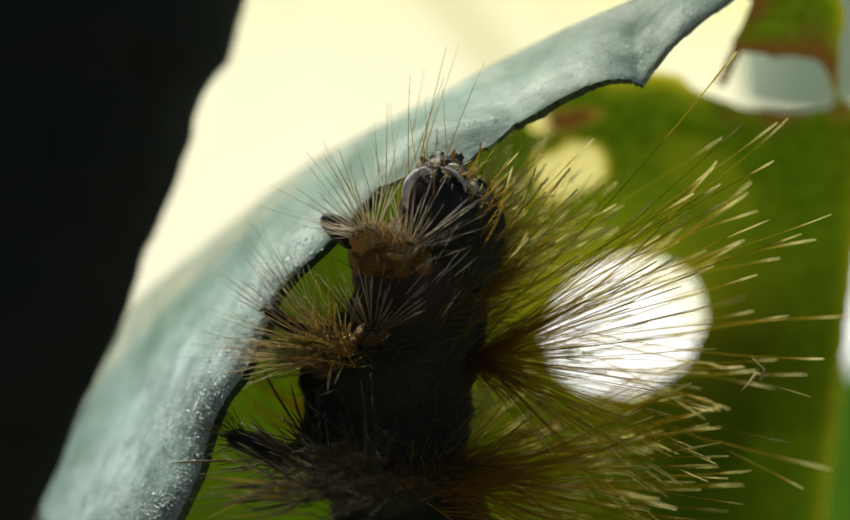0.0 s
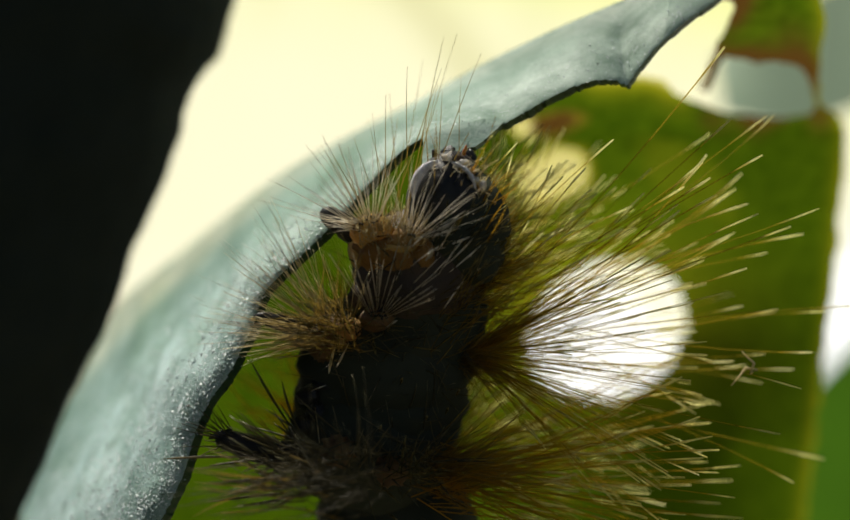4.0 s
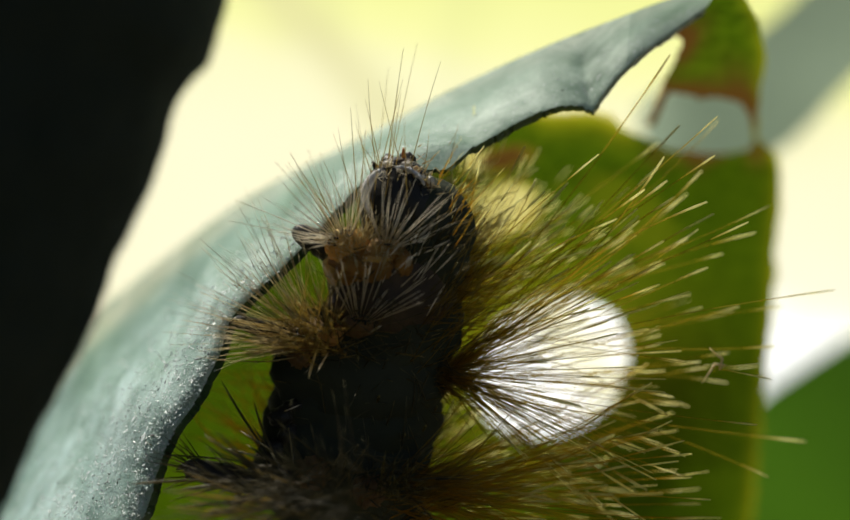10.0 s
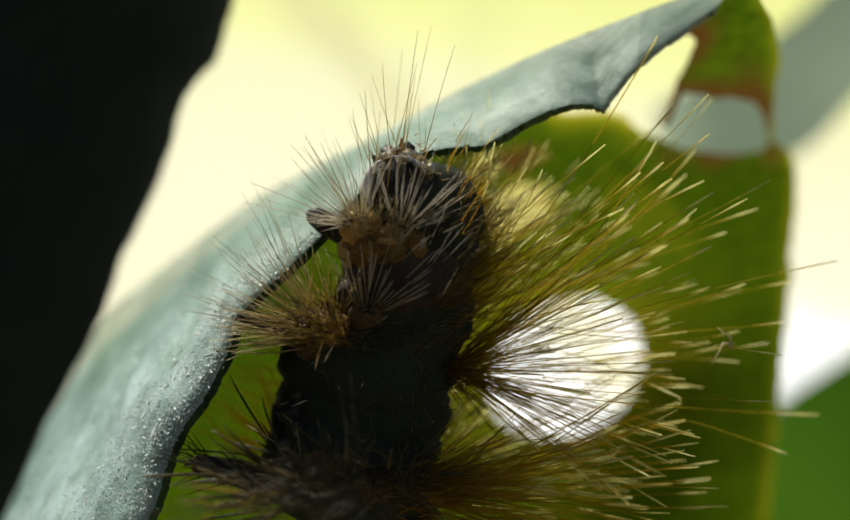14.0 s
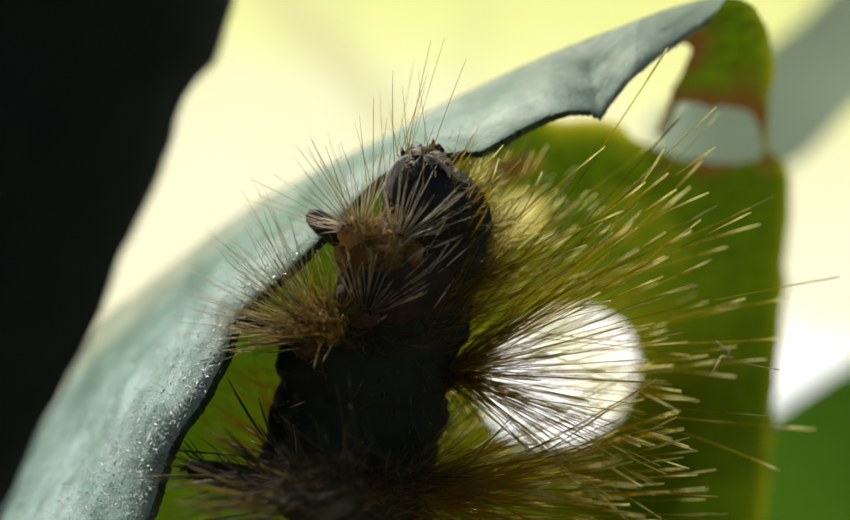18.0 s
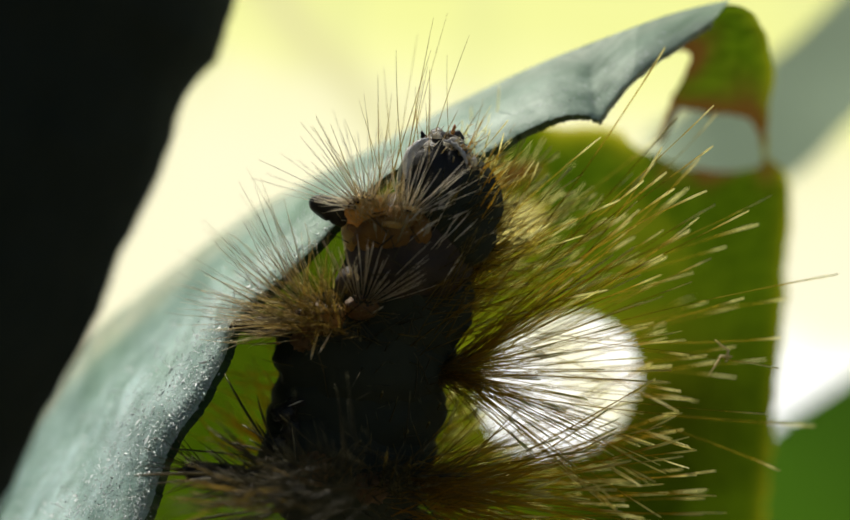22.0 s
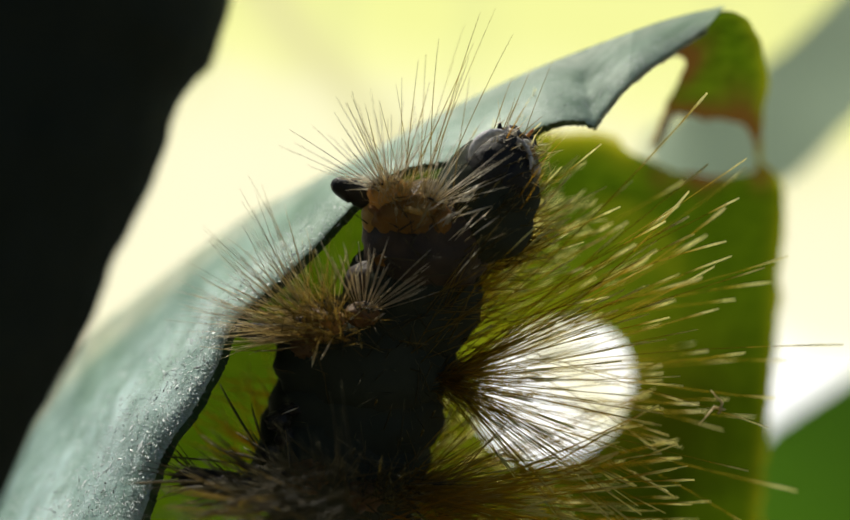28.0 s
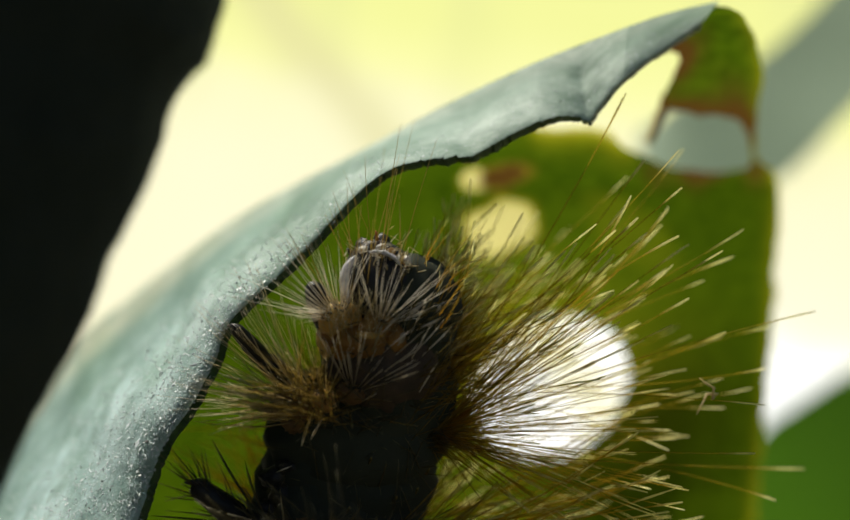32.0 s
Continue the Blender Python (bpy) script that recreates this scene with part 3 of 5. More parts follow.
# ---- dark stem close to the lens ----
def build_stem():
    stem = thing("shrub", place(-20, -12, -40), "black shaded woody shrub with a thick knobbly stem", "shrub")
    origin = Vector((-20, -12, -40))
    edge = glide([(-25.08, -28.40), (-19.98, -18.00), (-15.84, -9.20), (-12.44, -2.20), (-10.24, 3.24), (-9.38, 5.60), (-8.82, 6.70), (-8.08, 7.66), (-7.76, 8.60), (-7.48, 9.60), (-6.28, 13.20), (-4.68, 18.00)], 90)
    turns, r = 48, 6.2
    verts, faces = [], []
    for i, (x, z) in enumerate(edge):
        c = Vector(back(x, z, -12)) - Vector((r * 0.94, 0, r * -0.33)) - origin
        for j in range(turns):
            a = 2 * math.pi * j / turns
            k = r * (1 + 0.035 * wob(i * 0.12, math.cos(a) * 2, math.sin(a) * 2, 1.0, 3.0) + 0.012 * wob(i * 0.6, math.cos(a) * 6, math.sin(a) * 6, 1.0, 5.0))
            verts.append((c + Vector((math.cos(a) * 0.94 * k, math.sin(a) * 0.9 * k, -math.cos(a) * 0.33 * k))) * MM)
    for i in range(len(edge) - 1):
        for j in range(turns):
            k = (j + 1) % turns
            faces.append((i * turns + j, i * turns + k, (i + 1) * turns + k, (i + 1) * turns + j))
    part("bark", mesh_of("bark", verts, faces), M_STEM, stem)
    foot = Vector(back(*edge[0], -12)) - Vector((r * 0.94, 0, r * -0.33)) - origin
    low = Vector((-90, 40, -HEIGHT / MM + 40))
    part("trunk", tube([foot + Vector((3, 0, 6)), foot.lerp(low, 0.1), foot.lerp(low, 0.5), low], (6.1, 6.8, 9, 12), 24), M_STEM, stem)
    part("knot", lump((1.15, 2.2, 1.7), 0.15, 2.0, 18, 24, 3.0), M_STEM, stem, "rounded black bud scar").location = (Vector(back(*(-8.18, 8.70), -12)) - Vector((1.0, 0, -0.3)) - origin) * MM
    return stem


build_stem()


# ---- the folded leaf ----
LEAF = Vector((-14.0, 4.0, -14.0))
MOUTHFULS = []


def build_leaf():
    leaf = thing("folded_leaf", place(*LEAF), "folded grey-green leaf with eaten, scalloped edges and holes", "leaf")
    nu, nv = 520, 48
    low = glide([(-13.28, -15.20), (-12.08, -12.80), (-10.88, -10.80), (-9.98, -9.00), (-9.64, -7.80), (-9.08, -6.40), (-8.28, -5.30), (-7.68, -4.20), (-7.28, -3.40), (-6.88, -2.20), (-6.08, -1.30),
                 (-4.88, -0.20), (-3.68, 1.00), (-2.88, 1.90), (-1.68, 3.10), (-0.48, 3.78), (1.32, 4.08), (2.08, 4.12), (3.12, 4.68), (4.32, 5.30), (5.32, 5.60), (6.02, 5.60), (6.40, 5.44), (6.52, 5.48),
                 (6.68, 5.72), (7.32, 6.56), (8.32, 7.50), (9.32, 8.20), (10.68, 9.16)], nu)
    high = glide([(-18.88, -9.60), (-16.88, -6.40), (-14.48, -4.00), (-11.88, -2.00), (-9.08, 0.16), (-6.68, 1.90), (-4.48, 3.16), (-1.68, 4.60), (1.32, 6.20), (4.32, 7.60), (7.32, 8.78), (9.32, 9.5), (11.35, 10.0)], nu)
    ridge = np.interp(np.linspace(0, 1, nu), (0, 0.2, 0.45, 0.62, 0.8, 0.9, 1), (21, 20, 15, 7, 3.0, 2.5, 3.4))
    front = np.interp(np.linspace(0, 1, nu), (0, 0.25, 0.5, 0.8, 0.9, 1), (-3.0, -2.4, -1.0, 0.0, 0.6, 2.4))

    def sheet(lift):
        verts = []
        for i in range(nu):
            nib = np.interp(i / nu, (0.8, 0.9), (1, 0.4)) * 0.06 * wob(i * 0.17, 0, 0, 1.0, 7.0) + 0.09 * wob(i * 0.45, 0, 0, 1.0, 2.0) + 0.05 * wob(i * 0.95, 0, 0, 1.0, 5.0)
            for j in range(nv):
                v = j / (nv - 1)
                x, z = low[i] * (1 - v) + high[i] * v
                if j < 4:
                    x, z = x + nib * (1 - j / 4), z + nib * (1 - j / 4)
                y = front[i] + (ridge[i] - front[i]) * v ** np.interp(i / nu, (0.4, 0.7), (2.1, 1.3)) - 0.45 * math.exp(-((v - 0.4) / 0.13) ** 2) * max(0, 1 - i / (nu * 0.55)) + lift
                y += 0.25 * wob(x, 0, z, 0.35, 1.0) + 0.05 * wob(x, 0, z, 1.6, 2.0)
                verts.append((Vector(back(x, z, y)) - LEAF) * MM)
        return verts

    grid = [(i * nv + j, i * nv + j + 1, (i + 1) * nv + j + 1, (i + 1) * nv + j) for i in range(nu - 1) for j in range(nv - 1)]
    outer = sheet(0.0)
    near = mesh_of("near_half", outer, grid)
    near.attributes.new("across", "FLOAT", "POINT").data.foreach_set("value", [j / (nv - 1) for i in range(nu) for j in range(nv)])
    near.attributes.new("bloom", "FLOAT", "POINT").data.foreach_set("value", [np.interp(i / nu, (0, 0.22, 0.36, 0.5), (0.72, 0.72, 0.48, 0.05)) * np.interp(j / nv, (0, 0.08, 0.3, 0.5, 0.8), (0.9, 0.55, 0.85, 1, 0.1)) for i in range(nu) for j in range(nv)])
    runs = np.r_[0, np.cumsum(np.linalg.norm(np.diff((low + high) / 2, axis=0), axis=1))] * MM
    span = np.linalg.norm(high - low, axis=1) * MM
    near.attributes.new("run", "FLOAT", "POINT").data.foreach_set("value", [runs[i] for i in range(nu) for j in range(nv)])
    near.attributes.new("cross", "FLOAT", "POINT").data.foreach_set("value", [span[i] * j / nv for i in range(nu) for j in range(nv)])
    near.attributes.new("dusty", "FLOAT", "POINT").data.foreach_set("value", [np.interp(i / nu, (0.38, 0.55), (1, 0)) for i in range(nu) for j in range(nv)])
    near.attributes.new("grain", "FLOAT", "POINT").data.foreach_set("value", [np.interp(i / nu, (0, 0.4, 0.62, 0.85, 1), (0.8, 0.75, 0.5, 0.38, 0.25)) for i in range(nu) for j in range(nv)])
    part("near_half", near, M_GREY, leaf, "pale grey-green powdery leaf face")
    part("inner_face", mesh_of("inner_face", sheet(0.22), [f[::-1] for f in grid]), M_GREEN, leaf, "green inner leaf face")
    # the gnawed rim, a thick dark edge
    verts, faces, wide = [], [], 5
    for i in range(nu):
        o = Vector(outer[i * nv])
        deep = np.interp(i / nu, (0.75, 0.88), (0.19, 0.07)) + 0.08 * wob(i * 0.1, 0, 0, 1.0, 4.0) + 0.05 * wob(i * 0.5, 0, 0, 1.0, 4.0)
        for k in range(wide):
            s = k / (wide - 1)
            verts.append(o + Vector((0.14 * s, 0.42 * s, -deep * math.sin(s * 1.6))) * MM)
    for i in range(nu - 1):
        for k in range(wide - 1):
            faces.append((i * wide + k, i * wide + k + 1, (i + 1) * wide + k + 1, (i + 1) * wide + k))
    part("gnawed_edge", mesh_of("gnawed_edge", verts, faces), M_CUT, leaf, "dark green gnawed leaf edge")

    # pale scales on the near face, and dark specks that paint in their shade
    rng = random.Random(4)
    for name, count, mat, size, label in (("leaf_scale_dust", 22000, M_FLAKE, (0.008, 0.04), "tiny pale glossy leaf scales"), ("shade_specks", 1300, M_SPECK, (0.008, 0.032), "tiny dark specks painting the shade between scales")):
        verts, faces = [], []
        for _ in range(count):
            i = min(nu - 7, int(4 + (nu - 10) * rng.random() ** (1.0 if rng.random() < 0.4 else 2.2)))
            if i > nu * (0.62 if name == "leaf_scale_dust" else 0.42) and rng.random() < (0.75 if name == "leaf_scale_dust" else 0.85):
                continue
            j = min(nv - 2, int(abs(rng.gauss(0.1, 0.3) if rng.random() < 0.5 else rng.uniform(0.02, 0.62)) * nv))
            o = Vector(outer[i * nv + j]).lerp(Vector(outer[(i + 1) * nv + j + 1]), rng.random()) + Vector((rng.gauss(0, 0.06), 0, rng.gauss(0, 0.06))) * MM
            r = (rng.uniform(*size) * rng.uniform(0.35, 0.9) * (1.8 if rng.random() < 0.06 else 1) * (1 if i < nu * 0.5 else 0.75)) * MM
            a, b = rng.gauss(0.9, 0.9), rng.uniform(1.0, 3.2)
            u, w = Vector((math.cos(a), rng.uniform(0.1, 1.3) * math.sin(a), math.sin(a))) * r * b, Vector((-math.sin(a), rng.uniform(0.1, 1.3) * math.cos(a), math.cos(a))) * r
            n = Vector((r * rng.uniform(-0.5, 0.5), -r * rng.uniform(0.1, 0.5) - 0.01 * MM, r * rng.uniform(-0.4, 0.5)))
            k = len(verts)
            verts += [o - u, o - w, o + u, o + w, o + n]
            faces += [(k, k + 1, k + 4), (k + 1, k + 2, k + 4), (k + 2, k + 3, k + 4), (k + 3, k, k + 4)]
        me = bpy.data.meshes.new(name)
        me.from_pydata(verts, [], faces)
        tagged(part(name, me, mat, leaf, label), kind="stuff")

    edge_y = [outer[i * nv][1] / MM + LEAF.y for i in range(nu)]
    # mouthfuls of the edge that are still to be eaten, with the time of each
    for at, outline in ((3.6, ((-3.16, 1.80), (-2.48, 2.02), (-1.68, 2.36), (-0.84, 2.54), (-0.80, 4.00), (-1.24, 3.80), (-1.88, 3.28), (-2.48, 2.68))),
                        (4.3, ((-0.86, 3.36), (-0.88, 2.52), (-0.36, 2.58), (0.04, 2.66), (0.44, 2.88), (0.76, 3.16), (0.80, 3.48), (-0.08, 3.44))),
                        (11.3, ((-0.96, 3.80), (-0.80, 3.20), (-0.08, 3.30), (0.80, 3.32), (0.84, 4.20), (0.12, 4.16))),
                        (12.0, ((0.78, 4.20), (0.74, 3.24), (1.08, 3.32), (1.38, 3.52), (1.46, 4.28), (1.12, 4.24))),
                        (12.8, ((1.42, 4.28), (1.34, 3.50), (1.68, 3.78), (2.10, 4.20), (1.92, 4.32)))):
        ring = [Vector(p) for p in outline]
        mid = sum(ring, Vector((0, 0))) / len(ring)
        verts, faces, n, flat = [], [], 6 * len(ring), []
        for depth in (0.0, 0.3):
            for share in (1.0, 0.66, 0.33, 0.02):
                for i in range(n):
                    a, b = ring[i // 6], ring[(i // 6 + 1) % len(ring)]
                    x, z = mid + (a.lerp(b, i % 6 / 6) - mid) * share
                    rise = z - np.interp(x, low[:, 0], low[:, 1])
                    y = np.interp(x, low[:, 0], edge_y) - 0.14 + 0.006 * at + depth + rise * (1.3 if rise > 0 else 0.75)
                    flat.append((np.interp(x, (low + high)[:, 0] / 2, runs), rise * MM))
                    jag = 0.04 * wob(x, 0, z, 5.0, 3.0) * (share == 1.0)
                    verts.append((Vector(back(x + jag + 0.15 * depth, z + jag - 0.45 * depth, y)) - Vector(back(*mid, 0))) * MM)
        for level in range(3):
            for i in range(n):
                k = (i + 1) % n
                a, b = level * n, (level + 1) * n
                faces.append((a + i, a + k, b + k, b + i))
                faces.append((4 * n + b + i, 4 * n + b + k, 4 * n + a + k, 4 * n + a + i))
        verts += verts[:n] + verts[4 * n:5 * n]      # the cut sides keep edges of their own
        flat += flat[:n] + flat[4 * n:5 * n]
        for i in range(n):
            faces.append((9 * n + i, 9 * n + (i + 1) % n, 8 * n + (i + 1) % n, 8 * n + i))
        me = mesh_of("mouthful", verts, faces)
        me.attributes.new("grain", "FLOAT", "POINT").data.foreach_set("value", [0.5] * len(verts))
        me.attributes.new("across", "FLOAT", "POINT").data.foreach_set("value", [0.04] * len(verts))
        for k, word in enumerate(("run", "cross")):
            me.attributes.new(word, "FLOAT", "POINT").data.foreach_set("value", [f[k] for f in flat])
        ob = part("mouthful", me, M_GREY, leaf, "scrap of grey leaf edge being eaten")
        me.materials.append(M_CUT)
        me.polygons.foreach_set("material_index", [0] * (6 * n) + [int((ring[(i // 6 + 1) % len(ring)] - ring[i // 6]).x > 0.3) for i in range(n)])
        ob.location = (Vector(back(*mid, 0)) - LEAF) * MM
        MOUTHFULS.append((at, ob))

    # the far half, green inside, with windows eaten through it
    window = [(4.32, 6.00), (4.48, 5.32), (5.34, 5.38), (6.48, 5.42), (7.18, 5.26), (7.86, 4.72), (8.20, 4.50), (8.78, 4.20), (9.92, 3.88), (11.30, 3.74), (12.36, 3.88), (12.46, 4.62), (12.32, 5.18),
              (12.00, 5.64), (11.30, 5.76), (10.62, 5.76), (10.04, 5.94), (9.40, 6.00), (9.12, 5.30), (8.90, 4.68), (8.48, 4.72), (8.72, 5.54), (9.18, 6.68), (9.68, 7.50), (9.88, 7.84), (9.64, 8.04), (9.12, 8.16), (8.62, 7.90), (7.32, 7.60)]
    spots = (((4.98, -4.12), 2.98, 2.38, 0.55),)
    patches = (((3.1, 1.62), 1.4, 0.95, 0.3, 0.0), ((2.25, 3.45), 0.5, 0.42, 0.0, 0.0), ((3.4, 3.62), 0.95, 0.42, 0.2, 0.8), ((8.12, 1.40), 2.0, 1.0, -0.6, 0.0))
    side = [(11.35, 10.0), (12.2, 9.62), (12.78, 8.60), (12.94, 7.30), (12.8, 5.80), (12.66, 4.36), (13.3, 3.90), (13.62, 3.10), (13.44, 0.80), (13.22, -2.40), (12.84, -6.40), (12.48, -10.40), (11.92, -15.60)]
    right_z = np.array([p[1] for p in side])[::-1]
    right_x = np.array([p[0] for p in side])[::-1]
    top_x, top_z = high[:, 0], high[:, 1]

    def gap(x, z):
        """How far (x, z) lies inside the sheet, in mm (negative in a hole or outside), and how far from the gnawed window."""
        open_at = 9.0
        d = np.interp(z, right_z, right_x) - x
        d = min(d, np.interp(x, top_x, top_z) - z - (0.05 if x > 9.0 else 0.9))
        for (cx, cz), rx, rz, tilt in spots:
            ca, sa = math.cos(tilt), math.sin(tilt)
            u, w = (x - cx) * ca + (z - cz) * sa, -(x - cx) * sa + (z - cz) * ca
            d = min(d, (math.hypot(u / rx, w / rz) - 1) * min(rx, rz))
        for poly in (window,):
            near = min(abs((x - a[0]) + 0) + abs(z - a[1]) for a in poly)
            if near < 3.5:
                m = 9.0
                for (ax, az), (bx, bz) in zip(poly, poly[1:] + poly[:1]):
                    l2 = (bx - ax) ** 2 + (bz - az) ** 2
                    t = max(0, min(1, ((x - ax) * (bx - ax) + (z - az) * (bz - az)) / l2))
                    m = min(m, math.hypot(x - ax - t * (bx - ax), z - az - t * (bz - az)))
                open_at = m
                d = min(d, -m if inside(poly, x, z) else m)
        return d, open_at

    step = 0.11
    index, verts, rim, thin, faces = {}, [], [], [], []
    xs, zs = np.arange(-13.0, 13.6, step), np.arange(-15.5, 9.9, step)
    keep = {}
    for a, x in enumerate(xs):
        for b, z in enumerate(zs):
            if x < np.interp(z, (-15, 0, 4, 9), (-13, -9.5, -5, 3)):
                continue
            g, open_at = gap(x, z)
            g += 0.12 * wob(x, 0, z, 2.2, 9.0) + 0.05 * wob(x, 0, z, 6.0, 3.0)
            if g > -0.02:
                keep[a, b] = open_at
    for (a, b), g in keep.items():
        x, z = xs[a], zs[b]
        y = np.interp(z, (-15, -8, 3.4, 4.6, 6.5, 8.2, 9.6), (29, 24, 20, 15.5, 11.5, 8.0, 3.6)) + 0.7 * wob(x, 0, z, 0.16, 5.0)
        y += 14 * math.exp(-(((x - 4.2) / 5.0) ** 2 + ((z + 4.6) / (4.6 if z > -4.6 else 13.0)) ** 2))
        index[a, b] = len(verts)
        verts.append((Vector(back(x, z, y)) - LEAF) * MM)
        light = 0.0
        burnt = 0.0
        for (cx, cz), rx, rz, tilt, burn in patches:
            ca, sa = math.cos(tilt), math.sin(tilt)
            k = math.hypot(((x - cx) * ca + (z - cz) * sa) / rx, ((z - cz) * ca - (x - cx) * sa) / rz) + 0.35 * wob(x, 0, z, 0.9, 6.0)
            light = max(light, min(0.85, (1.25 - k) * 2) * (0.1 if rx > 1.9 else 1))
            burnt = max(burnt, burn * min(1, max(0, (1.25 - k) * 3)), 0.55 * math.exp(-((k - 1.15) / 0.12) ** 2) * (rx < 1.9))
        # glow round the hole, along the right edge and window lip, painted as colour
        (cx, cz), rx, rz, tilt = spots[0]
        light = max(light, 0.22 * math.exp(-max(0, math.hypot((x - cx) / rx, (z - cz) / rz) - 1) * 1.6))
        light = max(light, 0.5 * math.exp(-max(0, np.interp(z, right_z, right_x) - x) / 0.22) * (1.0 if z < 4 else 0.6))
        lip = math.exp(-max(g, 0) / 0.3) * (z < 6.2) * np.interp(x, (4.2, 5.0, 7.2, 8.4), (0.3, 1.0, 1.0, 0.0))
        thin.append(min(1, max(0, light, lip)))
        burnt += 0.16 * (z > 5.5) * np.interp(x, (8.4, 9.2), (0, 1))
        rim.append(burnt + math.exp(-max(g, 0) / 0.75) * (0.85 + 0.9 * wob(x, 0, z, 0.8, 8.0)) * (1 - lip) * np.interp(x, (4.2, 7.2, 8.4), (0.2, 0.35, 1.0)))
    for (a, b) in index:
        f = [index.get(k) for k in ((a, b), (a + 1, b), (a + 1, b + 1), (a, b + 1))]
        if None not in f:
            faces.append(f)
    seen = {}
    for f in faces:
        for a, b in zip(f, f[1:] + f[:1]):
            seen[min(a, b), max(a, b)] = seen.get((min(a, b), max(a, b)), 0) + 1
    beside = {}
    for (a, b), n in seen.items():
        if n == 1:
            beside.setdefault(a, []).append(b)
            beside.setdefault(b, []).append(a)
    for _ in range(5):
        moved = {a: verts[a] * 0.4 + (verts[n[0]] + verts[n[1]]) * 0.3 for a, n in beside.items() if len(n) == 2}
        for a, v in moved.items():
            verts[a] = v
    me = mesh_of("far_half", verts, faces)
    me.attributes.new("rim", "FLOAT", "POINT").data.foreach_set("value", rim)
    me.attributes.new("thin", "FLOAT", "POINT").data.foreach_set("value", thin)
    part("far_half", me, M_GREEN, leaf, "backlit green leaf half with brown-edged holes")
    pts = [(-14, 3, -15), (-16.5, 0, -16), (-18.5, -3, -17), (-20, -6, -18)]
    part("petiole", tube([Vector(p) - LEAF for p in pts], (1.0, 0.8, 0.8, 1.1)), M_CUT, leaf, "short dark green leaf stalk")
    return leaf


build_leaf()


# ---- leaves farther behind ----
def far_leaf(name, spine, widths, y, tilt, material, label):
    """A blade along a line of (x, z) places, y mm behind the animal, with its half widths from end to end."""
    line = glide(spine, 40)
    at = Vector(back(*line[0], y))
    leaf = thing(name, place(*at), label, "leaf", group="leaves behind the caterpillar")
    verts, faces, n = [], [], 13
    size = 1 + y / REACH
    for i, (x, z) in enumerate(line):
        w = np.interp(i / 39, np.linspace(0, 1, len(widths)), widths)
        d = line[min(i + 1, 39)] - line[max(i - 1, 0)]
        d = np.array((-d[1], d[0])) / np.hypot(*d)
        for j in range(n):
            k = 2 * j / (n - 1) - 1
            p = Vector(back(x + d[0] * w * k, z + d[1] * w * k, y + (tilt * k + 0.15 * wob(x, k, z, 0.3, 4.0)) * size))
            verts.append((p - at) * MM)
    for i in range(39):
        for j in range(n - 1):
            faces.append((i * n + j, i * n + j + 1, (i + 1) * n + j + 1, (i + 1) * n + j))
    part("blade", mesh_of("blade", verts, faces), material, leaf)
    end = Vector(back(*line[-1], y)) - at
    root = Vector((60, 50, -HEIGHT / MM - at.z))
    part("stalk", tube([end, end + Vector((14, 3, 4)), end + Vector((40, 25, -60)), root], (0.7, 0.8, 1.2, 2.5), 10), M_CUT, leaf, "thin dark green stalk")
    return leaf


far_leaf("grey_leaf", [(8.42, 4.36), (10.12, 4.70), (12.4, 5.50), (14.3, 7.05), (15.7, 8.4), (19.32, 12.20), (23.32, 16.20)], (1.0, 2.0, 2.1, 1.85, 1.75, 1.75, 1.6, 1.4, 0.9, 0.1), 110, 1.1, M_GREY, "blurred pale grey leaf blade behind the folded leaf")
far_leaf("green_leaf", [(10.32, -16.0), (13.32, -10.3), (16.72, -6.2), (20.32, -3.2)], (2.5, 3.2, 3.6, 3.4, 2.6, 0.2), 300, 0.8, M_FRESH, "blurred bright green leaf behind the folded leaf")


# ---- the caterpillar ----
BASE = Vector((-1.9, 6.4, -26.0))
caterpillar = thing("caterpillar", place(-1.9, 4.0, -26.0), "black hairy caterpillar with orange warts feeding on a leaf edge", "caterpillar")
CENTRE = {"head": (0.2, 2.6, 2.7), "t1": (-0.6, 2.6, -0.4), "t2": (-1.6, 3.0, -4.2), "t3": (-2.0, 3.4, -7.8), "n1": (-0.1, 2.6, 1.2), "n2": (-1.1, 3.0, -2.2), "n3": (-1.7, 3.3, -6.0)}
FORWARD = {"head": 2.0, "t1": 1.1, "n1": 1.6, "n2": 0.6}      # how far a segment arches towards the lens
POISE = {}


def rest(key):
    """Where a segment's centre stands (mm) when the animal sits still."""
    if key not in POISE:
        cx, cy, cz = CENTRE[key]
        y = cy - 2.4 - FORWARD.get(key, 0.0)
        k = (REACH + y) / (REACH + cy)
        POISE[key] = Vector((cx * k, y, cz * k - (0.53 if key == "head" else 0.0)))
    return POISE[key]


def segment(name, key, radii, seed, mat=M_SKIN, label="", pinch=0.03, rough=0.09, shift=0.0):
    me = lump(radii, rough, 2.2, 30, 44, seed, pinch)
    me.transform(Matrix.Translation((shift * MM, 0, 0)))
    ob = part(name, me, mat, caterpillar, label)
    ob.location = (Vector(CENTRE[key]) - BASE) * MM
    return ob


def on(parent, key, name, me, mat, x, z, y, label=""):
    """A part of a segment, y mm behind the animal's plane in line with the plane's point (x, z); its mesh is about its own origin."""
    ob = part(name, me, mat, parent, label)
    ob.location = (Vector(back(x, z, y)) - rest(key)) * MM
    return ob


